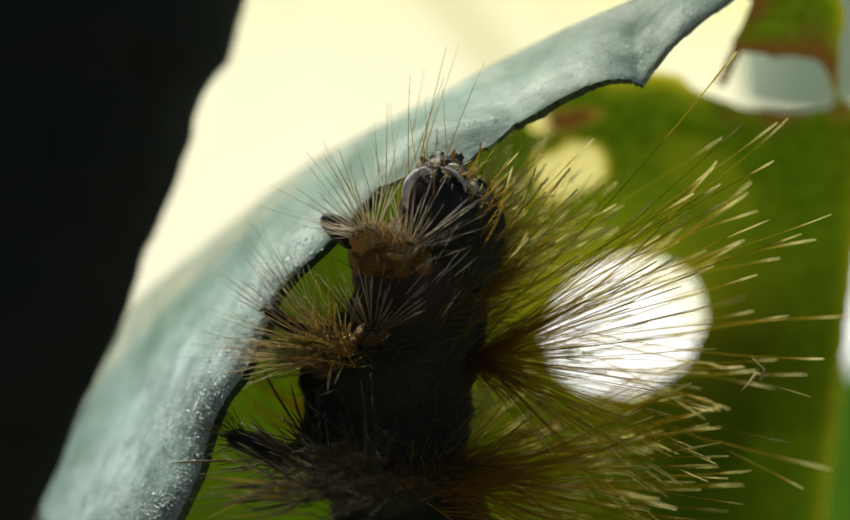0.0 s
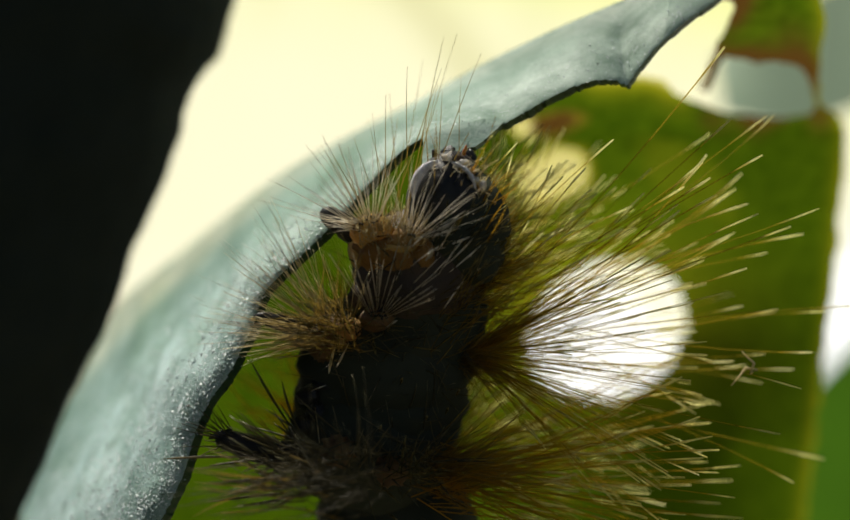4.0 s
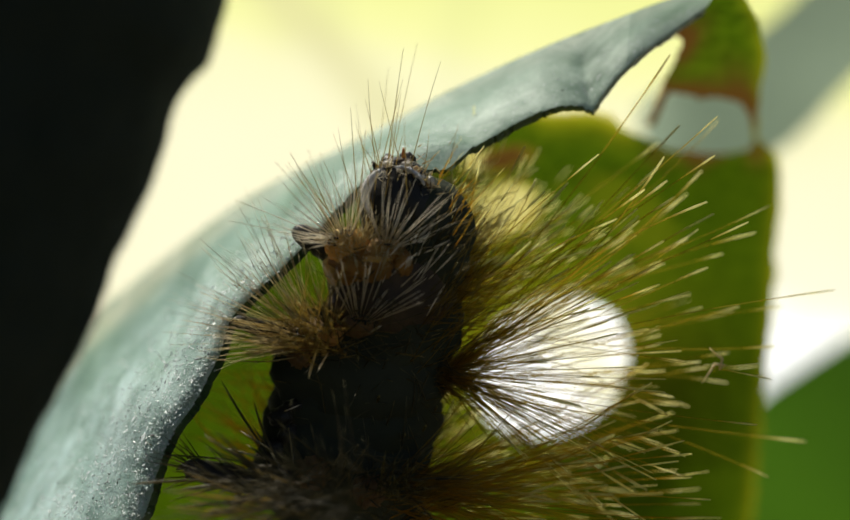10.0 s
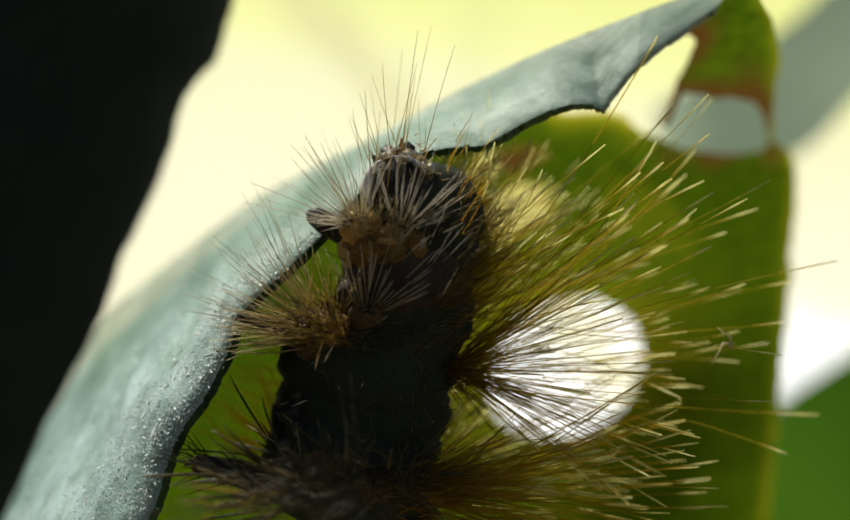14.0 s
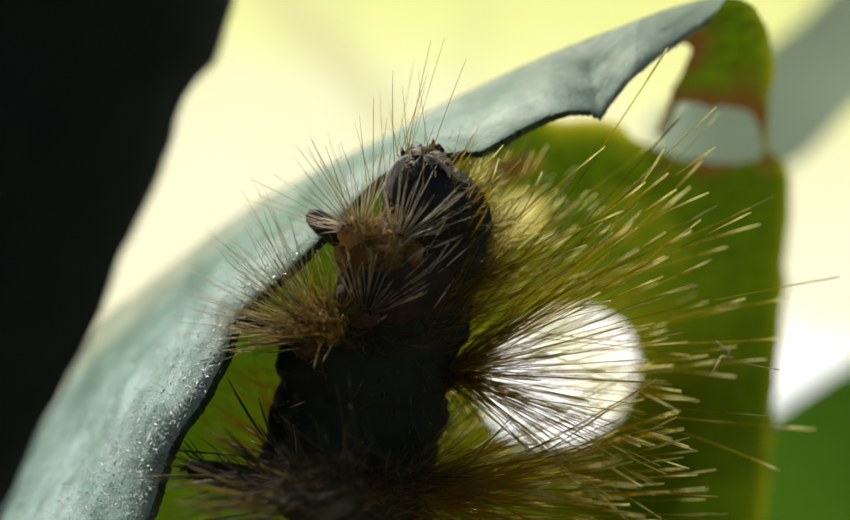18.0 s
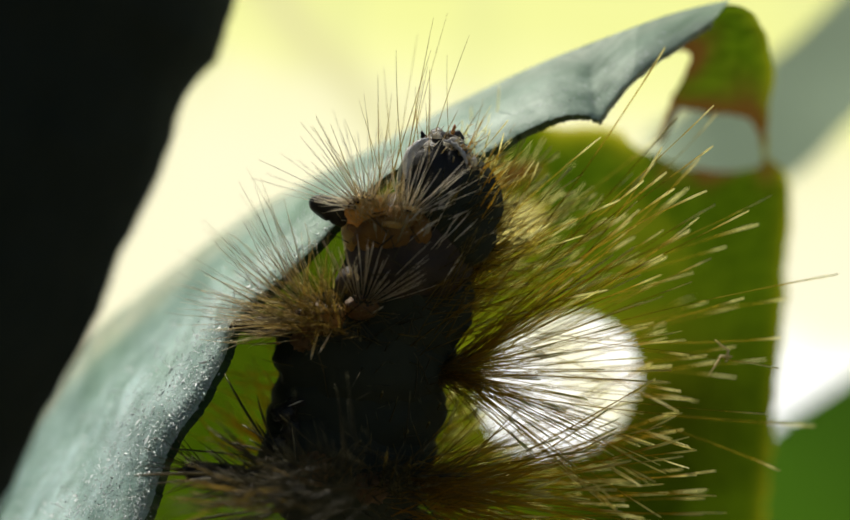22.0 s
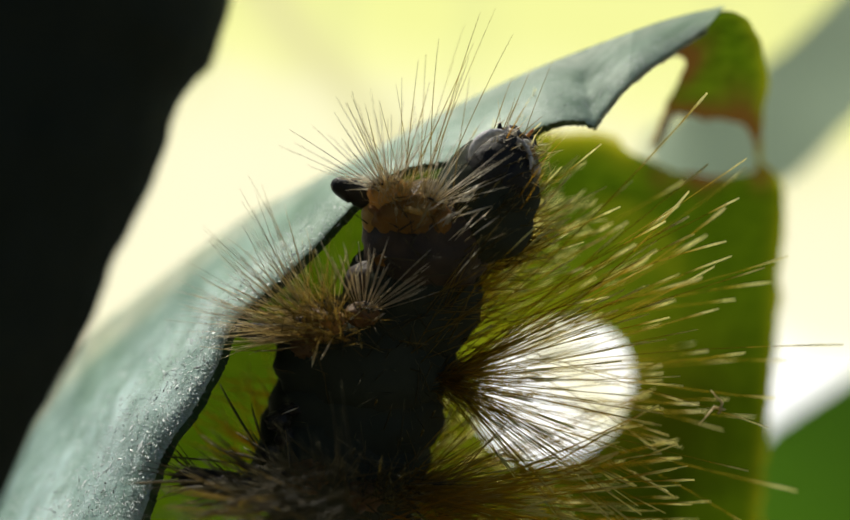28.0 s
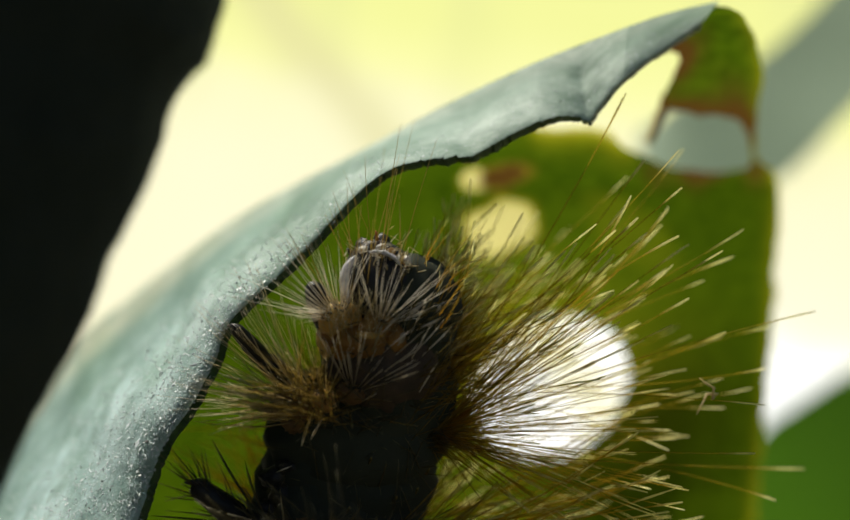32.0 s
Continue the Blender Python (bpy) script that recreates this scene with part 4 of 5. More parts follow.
def tuft(parent, key, x, z, y, mat, label="", **k):
    return on(parent, key, "hair_tuft", hairs(root=(0, 0, 0), **k), mat, x, z, y, label)


PORE = lump((0.05, 0.045, 0.05), 0.15, 2, 5, 7, 1.0)
PORE.materials.append(M_SHIELD)


def crown(parent, key, x, z, y, radii, seed, mat, label, rows, arc, length, hair, thick=0.014, lean=-0.2, bend=0.08, profile="needle", reach=1.0):
    """A wart with rows of dark pores over its crown and one stiff hair from each."""
    on(parent, key, "wart", lump(radii, 0.13, 1.8, 24, 32, seed), mat, x, z, y, label)
    dice = random.Random(int(seed * 10))
    at = (Vector(back(x, z, y)) - rest(key)) * MM
    roots, ways, lengths = [], [], []
    for count, out in rows:
        for k in range(count):
            a = radians(arc[0] + (arc[1] - arc[0]) * (k + dice.uniform(0.2, 0.8)) / count)
            e = radians(out + dice.uniform(-7, 7))
            p = Vector((radii[0] * math.cos(a) * math.cos(e), -radii[1] * math.sin(e), radii[2] * math.sin(a) * math.cos(e)))
            ob = new("pore", PORE)
            ob.parent, ob.location = parent, at + p * MM
            roots.append(p)
            ways.append((math.cos(a) + dice.gauss(0, 0.05), lean - 0.45 * math.sin(e) + dice.gauss(0, 0.16), math.sin(a) * reach + dice.gauss(0, 0.05)))
            lengths.append(dice.uniform(*length))
    return on(parent, key, "hair_tuft", bristles(dice, roots, ways, lengths, thick, profile, bend), hair, x, z, y)


def single(parent, key, ends, mat, thick, profile="blade", bend=0.08, name="stiff_hair", label=""):
    """One stout hair between two places of (x, z, y)."""
    a, b = Vector(back(*ends[0])), Vector(back(*ends[1]))
    return on(parent, key, name, bristles(rng, [(0, 0, 0)], [b - a], [(b - a).length], thick, profile, bend), mat, *ends[0], label)


def leg(parent, key, places, radii, label="glossy black jointed leg with a hooked claw", claw=True, fur=0):
    """A jointed leg through places of (x, z, y), with short bristles along it."""
    pts = [Vector(back(*p)) for p in places]
    line, thick = [], []
    for i in range(len(pts) - 1):
        for f in (0.0, 0.12, 0.5, 0.86):
            line.append(pts[i].lerp(pts[i + 1], f))
            thick.append((radii[i] * (1 - f) + radii[i + 1] * f) * (0.82 if f == 0.0 and i else 1.04 if f == 0.5 else 1.0))
    end, last = pts[-1], (pts[-1] - pts[-2]).normalized()
    line += [end, end + last * radii[-1] * 0.55, end + last * radii[-1] * 0.9]
    thick += [radii[-1], radii[-1] * 0.75, radii[-1] * 0.3]
    if claw:
        line.append(end + last * radii[-1] * 1.6 + Vector((0, 0.1, -0.2)))
        thick.append(0.03)
    ob = on(parent, key, "leg", tube([p - pts[0] for p in line], thick, 16), M_SHIELD, *places[0], label)
    if not fur:
        return ob
    dice = random.Random(5)
    roots, ways = [], []
    for _ in range(fur):
        i = dice.randrange(2, len(line) - 3)
        out = Vector((dice.gauss(0, 1), dice.gauss(-0.5, 1), dice.gauss(0.2, 1))).normalized()
        roots.append(line[i].lerp(line[i + 1], dice.random()) - pts[0] + out * thick[i] * 0.8)
        ways.append(out + last * dice.uniform(0.6, 2.2))
    hair = bristles(dice, roots, ways, [dice.uniform(0.5, 1.9) for _ in roots], 0.03, "needle", 0.1)
    return ob, on(parent, key, "hair_tuft", hair, M_SOOT, *places[0], "black bristles along the leg")


def capsule(radii, at):
    """The head: two domed lobes with a furrow between them, narrower towards the mouth."""
    verts, faces, rings, turns = [], [], 40, 56
    for i in range(rings + 1):
        a = math.pi * i / rings
        for j in range(turns):
            b = 2 * math.pi * j / turns
            v = Vector((math.sin(a) * math.cos(b), math.sin(a) * math.sin(b), math.cos(a)))
            k = 1 - 0.1 * math.exp(-((v.x - 0.1) / 0.1) ** 2) * (v.z < 0.9) + 0.012 * wob(*v, 5, 1.0)
            slim = 1 - 0.16 * max(0, v.z) ** 2
            verts.append((Vector((v.x * radii[0] * slim, v.y * radii[1], v.z * radii[2])) * k + Vector(at)) * MM)
    for i in range(rings):
        for j in range(turns):
            k = (j + 1) % turns
            faces.append((i * turns + j, (i + 1) * turns + j, (i + 1) * turns + k, i * turns + k))
    return mesh_of("head", verts, faces)


rng = random.Random(11)
HEAD = Vector(back(0.12, 2.02, -1.6)) - rest("head")
head = part("head", capsule((1.5, 1.3, 1.84), HEAD), M_SHIELD, caterpillar, "glossy black two-lobed head capsule")
head.location = (Vector(CENTRE["head"]) - BASE) * MM
t1 = segment("front_segment", "t1", (2.3, 2.1, 2.3), 2.0, M_FLANK)
t2 = segment("middle_segment", "t2", (3.4, 2.9, 2.75), 3.0, shift=-0.55)
n1 = segment("skin_fold", "n1", (1.85, 1.5, 2.2), 6.0, M_SKIN, shift=0.8)
n2 = segment("skin_fold", "n2", (2.6, 2.3, 2.5), 7.0, shift=0.3)
n3 = segment("skin_fold", "n3", (3.3, 2.8, 2.5), 8.0, shift=-0.7)
t3 = segment("rear_segment", "t3", (3.3, 3.1, 3.1), 4.0, shift=-0.95)

tuft(n1, "n1", 1.0, 1.0, -2.6, M_OLIVE, "soft dark fur", rng=rng, count=36, spread=(0.5, 0.3, 0.6), turn=48, fan=36, length=(0.5, 1.6), thick=0.018, lean=-0.2, leanfan=0.4)
tuft(n1, "n1", 1.5, 1.2, -1.4, M_AMBER, rng=rng, count=100, spread=(0.35, 0.5, 0.7), turn=50, fan=34, length=(0.7, 2.2), thick=0.017, lean=-0.1, leanfan=0.4)
tuft(n1, "n1", 1.3, -0.3, -1.0, M_OLIVE, rng=rng, count=70, spread=(0.3, 0.4, 0.5), turn=20, fan=46, length=(0.5, 1.8), thick=0.02, lean=-0.05, leanfan=0.4)
tuft(n1, "n1", 1.4, -0.2, -0.4, M_BROWN, rng=rng, count=80, spread=(0.3, 0.5, 0.6), turn=28, fan=44, length=(0.8, 2.6), thick=0.02, lean=0.0, leanfan=0.4)

# abdomen below
for i, (x, z, r) in enumerate(((-2.2, -12.0, 3.3), (-2.2, -16.4, 3.4), (-2.0, -20.8, 3.3), (-1.9, -25.0, 3.0))):
    ob = part("abdomen_segment", lump((r, r, 2.9), 0.09, 2.2, 24, 36, 5.0 + i, 0.03), M_SKIN, caterpillar)
    ob.location = (Vector((x, 5.4, z)) - BASE) * MM

# head: jaws, lip, feelers, eyes, painted glint bands and short white bristles
for sx in (-1, 1):
    on(head, "head", "jaw", lump((0.3, 0.3, 0.34), 0.3, 2.6, 14, 18, 2.0 + sx), M_SHIELD, 0.2 + 0.34 * sx, 3.72, -1.3, "dark toothed jaw")
    for k in range(5):
        on(head, "head", "eye", lump((0.085, 0.085, 0.085), 0, 1, 8, 10), M_SHIELD, 0.02 + sx * (1.02 - 0.1 * k), 2.9 + 0.2 * k, -2.0 + 0.1 * k)
on(head, "head", "feeler", tube([(0, 0, 0), (0.02, -0.05, 0.16), (0.05, -0.08, 0.3), (0.05, -0.1, 0.42)], (0.07, 0.065, 0.06, 0.02), 10), M_JAW, 0.42, 3.8, -1.9, "short orange-brown feeler")
on(head, "head", "feeler", tube([(0, 0, 0), (-0.04, -0.05, 0.14), (-0.1, -0.08, 0.26)], (0.1, 0.08, 0.04), 10), M_SHIELD, -0.62, 3.6, -1.7, "short black feeler")
on(head, "head", "upper_lip", lump((0.5, 0.28, 0.2), 0.3, 2.4, 16, 22, 6.0), M_FLANK, 0.2, 3.68, -1.9, "dark brown notched upper lip")
# the capsule's white glints, built as bright bands
band = [(math.cos(a), math.sin(a)) for a in np.linspace(0.25, 1.5, 12)]
on(head, "head", "glint_band", tube([(1.0 * c, -0.32 - 0.12 * math.sin(3 * i), 0.98 * q) for i, (c, q) in enumerate(band)], [0.035 + 0.07 * math.sin(math.pi * i / 11) * (0.7 + 0.3 * math.sin(i * 2.1)) for i in range(12)], 8), M_GLINT, 0.03, 2.5, -2.36, "painted white glint across the head")
on(head, "head", "glint_band", tube([(-1.08 * math.cos(a), -0.1, 1.15 * math.sin(a)) for a in np.linspace(-0.35, 1.2, 8)], (0.03, 0.1, 0.15, 0.18, 0.18, 0.15, 0.1, 0.03), 10), M_GLINT, 0.02, 2.42, -2.62, "painted white glint across the head")
for x, z, r, mat in ((0.75, 3.35, (0.24, 0.2, 0.17), M_CROWN), (0.98, 3.05, (0.2, 0.2, 0.15), M_PALE), (0.5, 3.6, (0.2, 0.2, 0.14), M_PALE), (1.12, 2.7, (0.16, 0.2, 0.2), M_CROWN), (-0.15, 3.72, (0.2, 0.15, 0.12), M_PALE), (0.25, 3.45, (0.18, 0.16, 0.14), M_PALE), (0.62, 3.15, (0.16, 0.16, 0.18), M_PALE), (1.3, 2.9, (0.14, 0.2, 0.2), M_PALE), (0.9, 2.75, (0.12, 0.14, 0.16), M_CROWN)):
    on(head, "head", "mouth_palp", lump(r, 0.3, 2.4, 14, 18, x * 3), mat, x, z, -2.3, "pale knobbed mouth palp")
tuft(head, "head", 0.1, 3.3, -2.5, M_SILVER, rng=rng, count=30, spread=(0.6, 0.1, 0.2), turn=80, fan=80, length=(0.2, 0.5), thick=0.014, lean=-0.3)
tuft(head, "head", 0.75, 3.0, -2.4, M_CREAM, rng=rng, count=70, spread=(0.35, 0.15, 0.35), turn=30, fan=90, length=(0.2, 0.6), thick=0.018, lean=-0.3)
tuft(head, "head", 0.2, 3.2, -2.2, M_BROWN, rng=rng, count=9, spread=(0.5, 0.2, 0.3), turn=82, fan=26, length=(1.2, 3.0), thick=0.014, lean=-0.2)

# front segment: the brown shield with two orange warts
on(t1, "t1", "collar", lump((1.5, 0.7, 0.8), 0.16, 2.4, 30, 40, 4.4), M_COLLAR, -1.1, 0.35, -2.35, "dark reddish-brown shield behind the head")
on(t1, "t1", "side_lobe", lump((0.42, 0.5, 0.75), 0.1, 2.0, 24, 30, 2.2), M_WART, -2.62, 0.4, -1.7, "tan translucent side lobe of the shield")
on(t1, "t1", "skin_crease", lump((0.62, 0.3, 0.16), 0.25, 2.0, 18, 26, 3.1), M_WART, -1.05, 0.55, -2.85, "orange-brown crease of the shield")
on(t1, "t1", "skin_crease", lump((0.34, 0.3, 0.5), 0.2, 2.0, 18, 26, 5.1), M_COLLAR, -0.1, 0.35, -2.85, "reddish-brown crease of the shield")
on(t1, "t1", "skin_crease", lump((0.5, 0.2, 0.42), 0.2, 2.4, 18, 26, 6.3), M_COLLAR, -1.86, 0.42, -2.8, "reddish-brown crease of the shield")
crown(t1, "t1", -2.1, 1.08, -2.45, (0.78, 0.5, 0.66), 2.3, M_WART, "orange rounded wart with dark hair roots", ((14, 12), (13, 32), (12, 52)), (62, 172), (1.3, 3.4), M_SILVER, 0.0145, -0.1)
crown(t1, "t1", -0.75, 0.85, -2.65, (0.66, 0.5, 0.46), 3.7, M_CROWN, "brown rounded wart with dark hair roots", ((12, 15), (8, 36), (6, 56)), (12, 108), (1.2, 3.3), M_SILVER, 0.0135, -0.22)
tuft(t1, "t1", -2.2, 1.3, -2.6, M_SILVER, rng=rng, count=20, spread=(0.14, 0.1, 0.1), turn=166, fan=13, length=(1.1, 1.7), thick=0.017, lean=-0.2, leanfan=0.1, bend=0.1, tilt=0.25, even=True)
tuft(t1, "t1", -1.7, 1.35, -2.4, M_BROWN, rng=rng, count=13, spread=(0.35, 0.12, 0.1), turn=104, fan=30, length=(2.6, 4.6), thick=0.017, lean=-0.05, leanfan=0.14, bend=0.06, even=True)
tuft(t1, "t1", -0.5, 1.3, -2.5, M_BROWN, rng=rng, count=8, spread=(0.5, 0.15, 0.1), turn=88, fan=16, length=(4.0, 7.0), thick=0.016, lean=-0.05, leanfan=0.14, bend=0.08)
tuft(t1, "t1", -1.4, 1.25, -2.7, M_CREAM, rng=rng, count=24, spread=(0.3, 0.15, 0.12), turn=70, fan=40, length=(0.5, 1.3), thick=0.015, lean=-0.3, leanfan=0.3)
tuft(t1, "t1", -2.0, 1.1, -2.9, M_CREAM, "short pale fuzz", rng=rng, count=130, spread=(0.4, 0.1, 0.3), turn=110, fan=60, length=(0.2, 0.8), thick=0.009, lean=-0.4, leanfan=0.4)
tuft(t1, "t1", -0.8, 0.8, -3.0, M_CREAM, "short pale fuzz", rng=rng, count=110, spread=(0.45, 0.1, 0.28), turn=70, fan=70, length=(0.2, 0.8), thick=0.009, lean=-0.4, leanfan=0.4)
single(t1, "t1", ((0.95, 0.65, -2.5), (1.55, 1.55, -2.6)), M_TAN, 0.12, label="broad tan bristle")
single(t1, "t1", ((-0.12, -0.02, -3.0), (0.22, 0.62, -3.1)), M_TAN, 0.11, label="broad tan bristle")
single(t1, "t1", ((-1.0, -0.1, -3.0), (-0.55, 0.95, -3.2)), M_CREAM, 0.05)
single(t1, "t1", ((-1.75, 0.05, -2.9), (-1.85, 0.65, -3.1)), M_CREAM, 0.04)
for a, b, c, d in ((-0.3, 0.95, 1.2, 1.3), (-0.2, 1.0, 1.1, 1.7), (0.1, 0.9, 1.4, 2.0), (0.3, 0.5, 1.7, 1.1)):
    single(t1, "t1", ((a, b, -2.8), (c, d, -3.0)), M_SILVER, 0.035)
tuft(t1, "t1", 1.3, 0.3, 0.2, M_BROWN, rng=rng, count=100, spread=(0.5, 0.6, 0.9), turn=46, fan=34, length=(1.0, 3.4), thick=0.018, lean=-0.1, leanfan=0.4)
tuft(t1, "t1", 0.7, -0.2, -3.2, M_OLIVE, "soft dark fur", rng=rng, count=26, spread=(0.6, 0.3, 0.9), turn=48, fan=24, length=(0.7, 2.0), thick=0.02, lean=-0.1, leanfan=0.3)
tuft(t1, "t1", 1.3, -0.7, 0.0, M_AMBER, rng=rng, count=110, spread=(0.5, 0.5, 0.8), turn=40, fan=30, length=(1.0, 3.2), thick=0.026, lean=0.0, leanfan=0.4)
tuft(t1, "t1", 0.3, -0.3, -3.1, M_SILVER, rng=rng, count=12, spread=(0.5, 0.2, 0.7), turn=50, fan=14, length=(0.7, 1.6), thick=0.018, lean=-0.2, leanfan=0.2, profile="blade")
tuft(t1, "t1", 1.2, 0.2, 3.0, M_GOLD, rng=rng, count=160, spread=(0.5, 1.4, 1.0), turn=46, fan=38, length=(1.6, 5.2), thick=0.025, lean=0.15, leanfan=0.5, profile="tipped")
tuft(t1, "t1", 1.1, 1.6, 0.8, M_GOLD, rng=rng, count=70, spread=(0.4, 0.8, 0.6), turn=62, fan=24, length=(1.0, 3.2), thick=0.02, lean=0.1, leanfan=0.4, profile="tipped")

# middle segment
on(n2, "n2", "pale_spot", lump((0.09, 0.08, 0.2), 0.2, 2.0, 12, 16, 2.0), M_PALE, -3.0, -1.25, -1.0, "small white spot like a glint on the skin")
# this spot paints a white glint on the roll's left edge
on(n2, "n2", "pale_spot", lump((0.05, 0.05, 0.11), 0.2, 2.0, 12, 16, 2.6), M_PALE, -2.72, -0.58, -1.2, "small white spot like a glint on the skin")
on(n2, "n2", "skin_crease", lump((0.75, 0.5, 0.62), 0.12, 2.0, 22, 30, 1.3), M_FLANK, -2.35, -1.35, -1.45, "smooth greyish-brown skin roll")
on(n2, "n2", "skin_crease", lump((0.9, 0.4, 0.4), 0.2, 2.0, 22, 30, 7.3), M_COLLAR, -1.2, -0.6, -2.0, "dark reddish-brown skin roll")
crown(t2, "t2", -2.05, -2.2, -2.3, (0.62, 0.45, 0.42), 4.1, M_DULLWART, "brown knobbed wart with stout hairs", ((12, 15), (10, 40), (6, 60)), (14, 118), (1.0, 3.2), M_TAN, 0.017, -0.3, 0.06, "blade")
crown(t2, "t2", -3.75, -2.6, -2.0, (0.72, 0.5, 0.6), 5.3, M_DULLWART, "brown knobbed wart with fine hairs", ((14, 15), (12, 40)), (95, 200), (1.5, 4.6), M_CREAM, 0.017, -0.15)
crown(t2, "t2", -3.1, -2.5, -2.5, (0.45, 0.35, 0.4), 6.1, M_CROWN, "brown knobbed wart with fine hairs", ((8, 15), (8, 40)), (60, 170), (1.0, 3.0), M_CREAM, 0.016, -0.25)
on(t2, "t2", "wart", lump((0.5, 0.4, 0.45), 0.35, 3.0, 20, 28, 3.4), M_DULLWART, -4.15, -3.3, -1.6, "brown knobbed wart")
tuft(t2, "t2", -3.5, -2.6, -3.3, M_BROWN, "soft brown fur", rng=rng, count=42, spread=(0.55, 0.4, 0.4), turn=128, fan=58, length=(0.8, 3.0), thick=0.02, lean=-0.2, leanfan=0.5, bend=0.1)
tuft(t2, "t2", -3.3, -2.7, -3.0, M_OLIVE, "soft dark fur", rng=rng, count=55, spread=(0.8, 0.4, 0.5), turn=120, fan=80, length=(0.6, 2.4), thick=0.019, lean=-0.2, leanfan=0.5, bend=0.12)
tuft(t2, "t2", -3.9, -2.7, -1.6, M_TAN, rng=rng, count=95, spread=(0.4, 0.3, 0.3), turn=146, fan=38, length=(2.2, 5.6), thick=0.0125, lean=-0.05, leanfan=0.3, bend=0.07, even=True)
tuft(t2, "t2", -4.4, -2.9, -2.2, M_CREAM, rng=rng, count=46, spread=(0.25, 0.2, 0.25), turn=176, fan=20, length=(1.3, 3.4), thick=0.021, lean=-0.1, leanfan=0.25)
tuft(t2, "t2", -2.7, -2.7, -2.9, M_BROWN, rng=rng, count=30, spread=(0.8, 0.2, 0.4), turn=80, fan=120, length=(0.4, 1.3), thick=0.019, lean=-0.4, leanfan=0.5)
tuft(t2, "t2", -0.6, -1.1, -2.0, M_CREAM, rng=rng, count=7, spread=(0.3, 0.1, 0.25), turn=-22, fan=22, length=(0.4, 0.9), thick=0.028, lean=-0.3, profile="blade")
tuft(t2, "t2", 0.9, -2.4, 2.6, M_GOLD, rng=rng, count=130, spread=(0.5, 2.2, 0.6), turn=34, fan=26, length=(2.2, 8.8), thick=0.029, lean=0.08, leanfan=0.5, profile="tipped")
tuft(t2, "t2", 0.3, -2.2, -1.6, M_BROWN, rng=rng, count=70, spread=(0.5, 0.4, 0.7), turn=30, fan=36, length=(1.2, 3.8), thick=0.019, lean=-0.15, leanfan=0.4)
tuft(t2, "t2", -1.9, -3.4, -2.5, M_SOOT, rng=rng, count=16, spread=(1.1, 0.2, 0.6), turn=200, fan=120, length=(0.7, 2.0), thick=0.02, lean=-0.7)

# rear segment
fan = tuft(t3, "t3", 1.0, -4.1, -0.2, M_AMBER, "dense golden fan of long hairs", rng=rng, count=150, spread=(0.1, 0.3, 0.14), turn=-2, fan=45, length=(3.0, 9.5), thick=0.026, lean=0.0, leanfan=0.35, bend=0.06, profile="tipped")
long_hairs = tuft(t3, "t3", 1.1, -3.8, 0.4, M_GOLD, "long curved single hairs", rng=rng, count=48, spread=(0.3, 0.7, 0.9), turn=16, fan=34, length=(8.5, 14.0), thick=0.034, lean=0.0, leanfan=0.2, bend=0.2, steps=10, profile="tipped")
low_fan = tuft(t3, "t3", 0.25, -8.6, 0.4, M_AMBER, rng=rng, count=190, spread=(0.6, 1.5, 0.45), turn=0, fan=25, length=(3.0, 11.0), thick=0.036, lean=0.0, leanfan=0.45, bend=0.12, profile="tipped")
tuft(t3, "t3", 0.8, -4.2, -0.6, M_BROWN, rng=rng, count=90, spread=(0.2, 0.3, 0.3), turn=0, fan=55, length=(0.8, 3.4), thick=0.02, lean=-0.1, leanfan=0.5)
tuft(t3, "t3", -4.4, -8.4, -3.6, M_SOOT, "black spiky bristles", rng=rng, count=50, spread=(0.9, 0.5, 0.5), turn=164, fan=36, length=(1.2, 4.0), thick=0.045, profile="blade", lean=-0.3, leanfan=0.4)
tuft(t3, "t3", -3.4, -8.5, -5.4, M_SOOT, "soft sooty fur", rng=rng, count=80, spread=(0.8, 0.5, 0.5), turn=150, fan=74, length=(0.8, 3.0), thick=0.024, lean=-0.3, leanfan=0.5)
tuft(t3, "t3", -5.0, -9.2, -5.4, M_BROWN, rng=rng, count=20, spread=(0.9, 0.4, 0.35), turn=176, fan=18, length=(1.2, 3.4), thick=0.028, lean=-0.15, profile="blade")
tuft(t3, "t3", -4.7, -9.0, -5.6, M_SOOT, rng=rng, count=60, spread=(0.9, 0.5, 0.4), turn=176, fan=22, length=(1.0, 3.8), thick=0.022, lean=-0.1, leanfan=0.4)
tuft(t3, "t3", -1.8, -8.0, -2.6, M_SOOT, rng=rng, count=50, spread=(1.1, 0.2, 0.6), turn=60, fan=100, length=(0.8, 2.4), thick=0.03, lean=-0.4)
tuft(t3, "t3", -1.2, -8.7, -3.2, M_OLIVE, rng=rng, count=36, spread=(0.7, 0.3, 0.3), turn=40, fan=70, length=(0.5, 1.6), thick=0.026, lean=-0.4, leanfan=0.4, profile="blade")
tuft(t3, "t3", 0.1, -8.3, -1.6, M_BROWN, rng=rng, count=90, spread=(0.5, 0.4, 0.4), turn=14, fan=34, length=(1.4, 4.6), thick=0.024, lean=-0.15, leanfan=0.4)
for x, z, y in ((-3.9, -7.8, -2.2), (-1.8, -8.5, -2.4)):
    on(t3, "t3", "wart", lump((0.6, 0.5, 0.5), 0.4, 3.2, 20, 28, x), M_DULLWART, x, z, y, "dark brown knobbed wart")
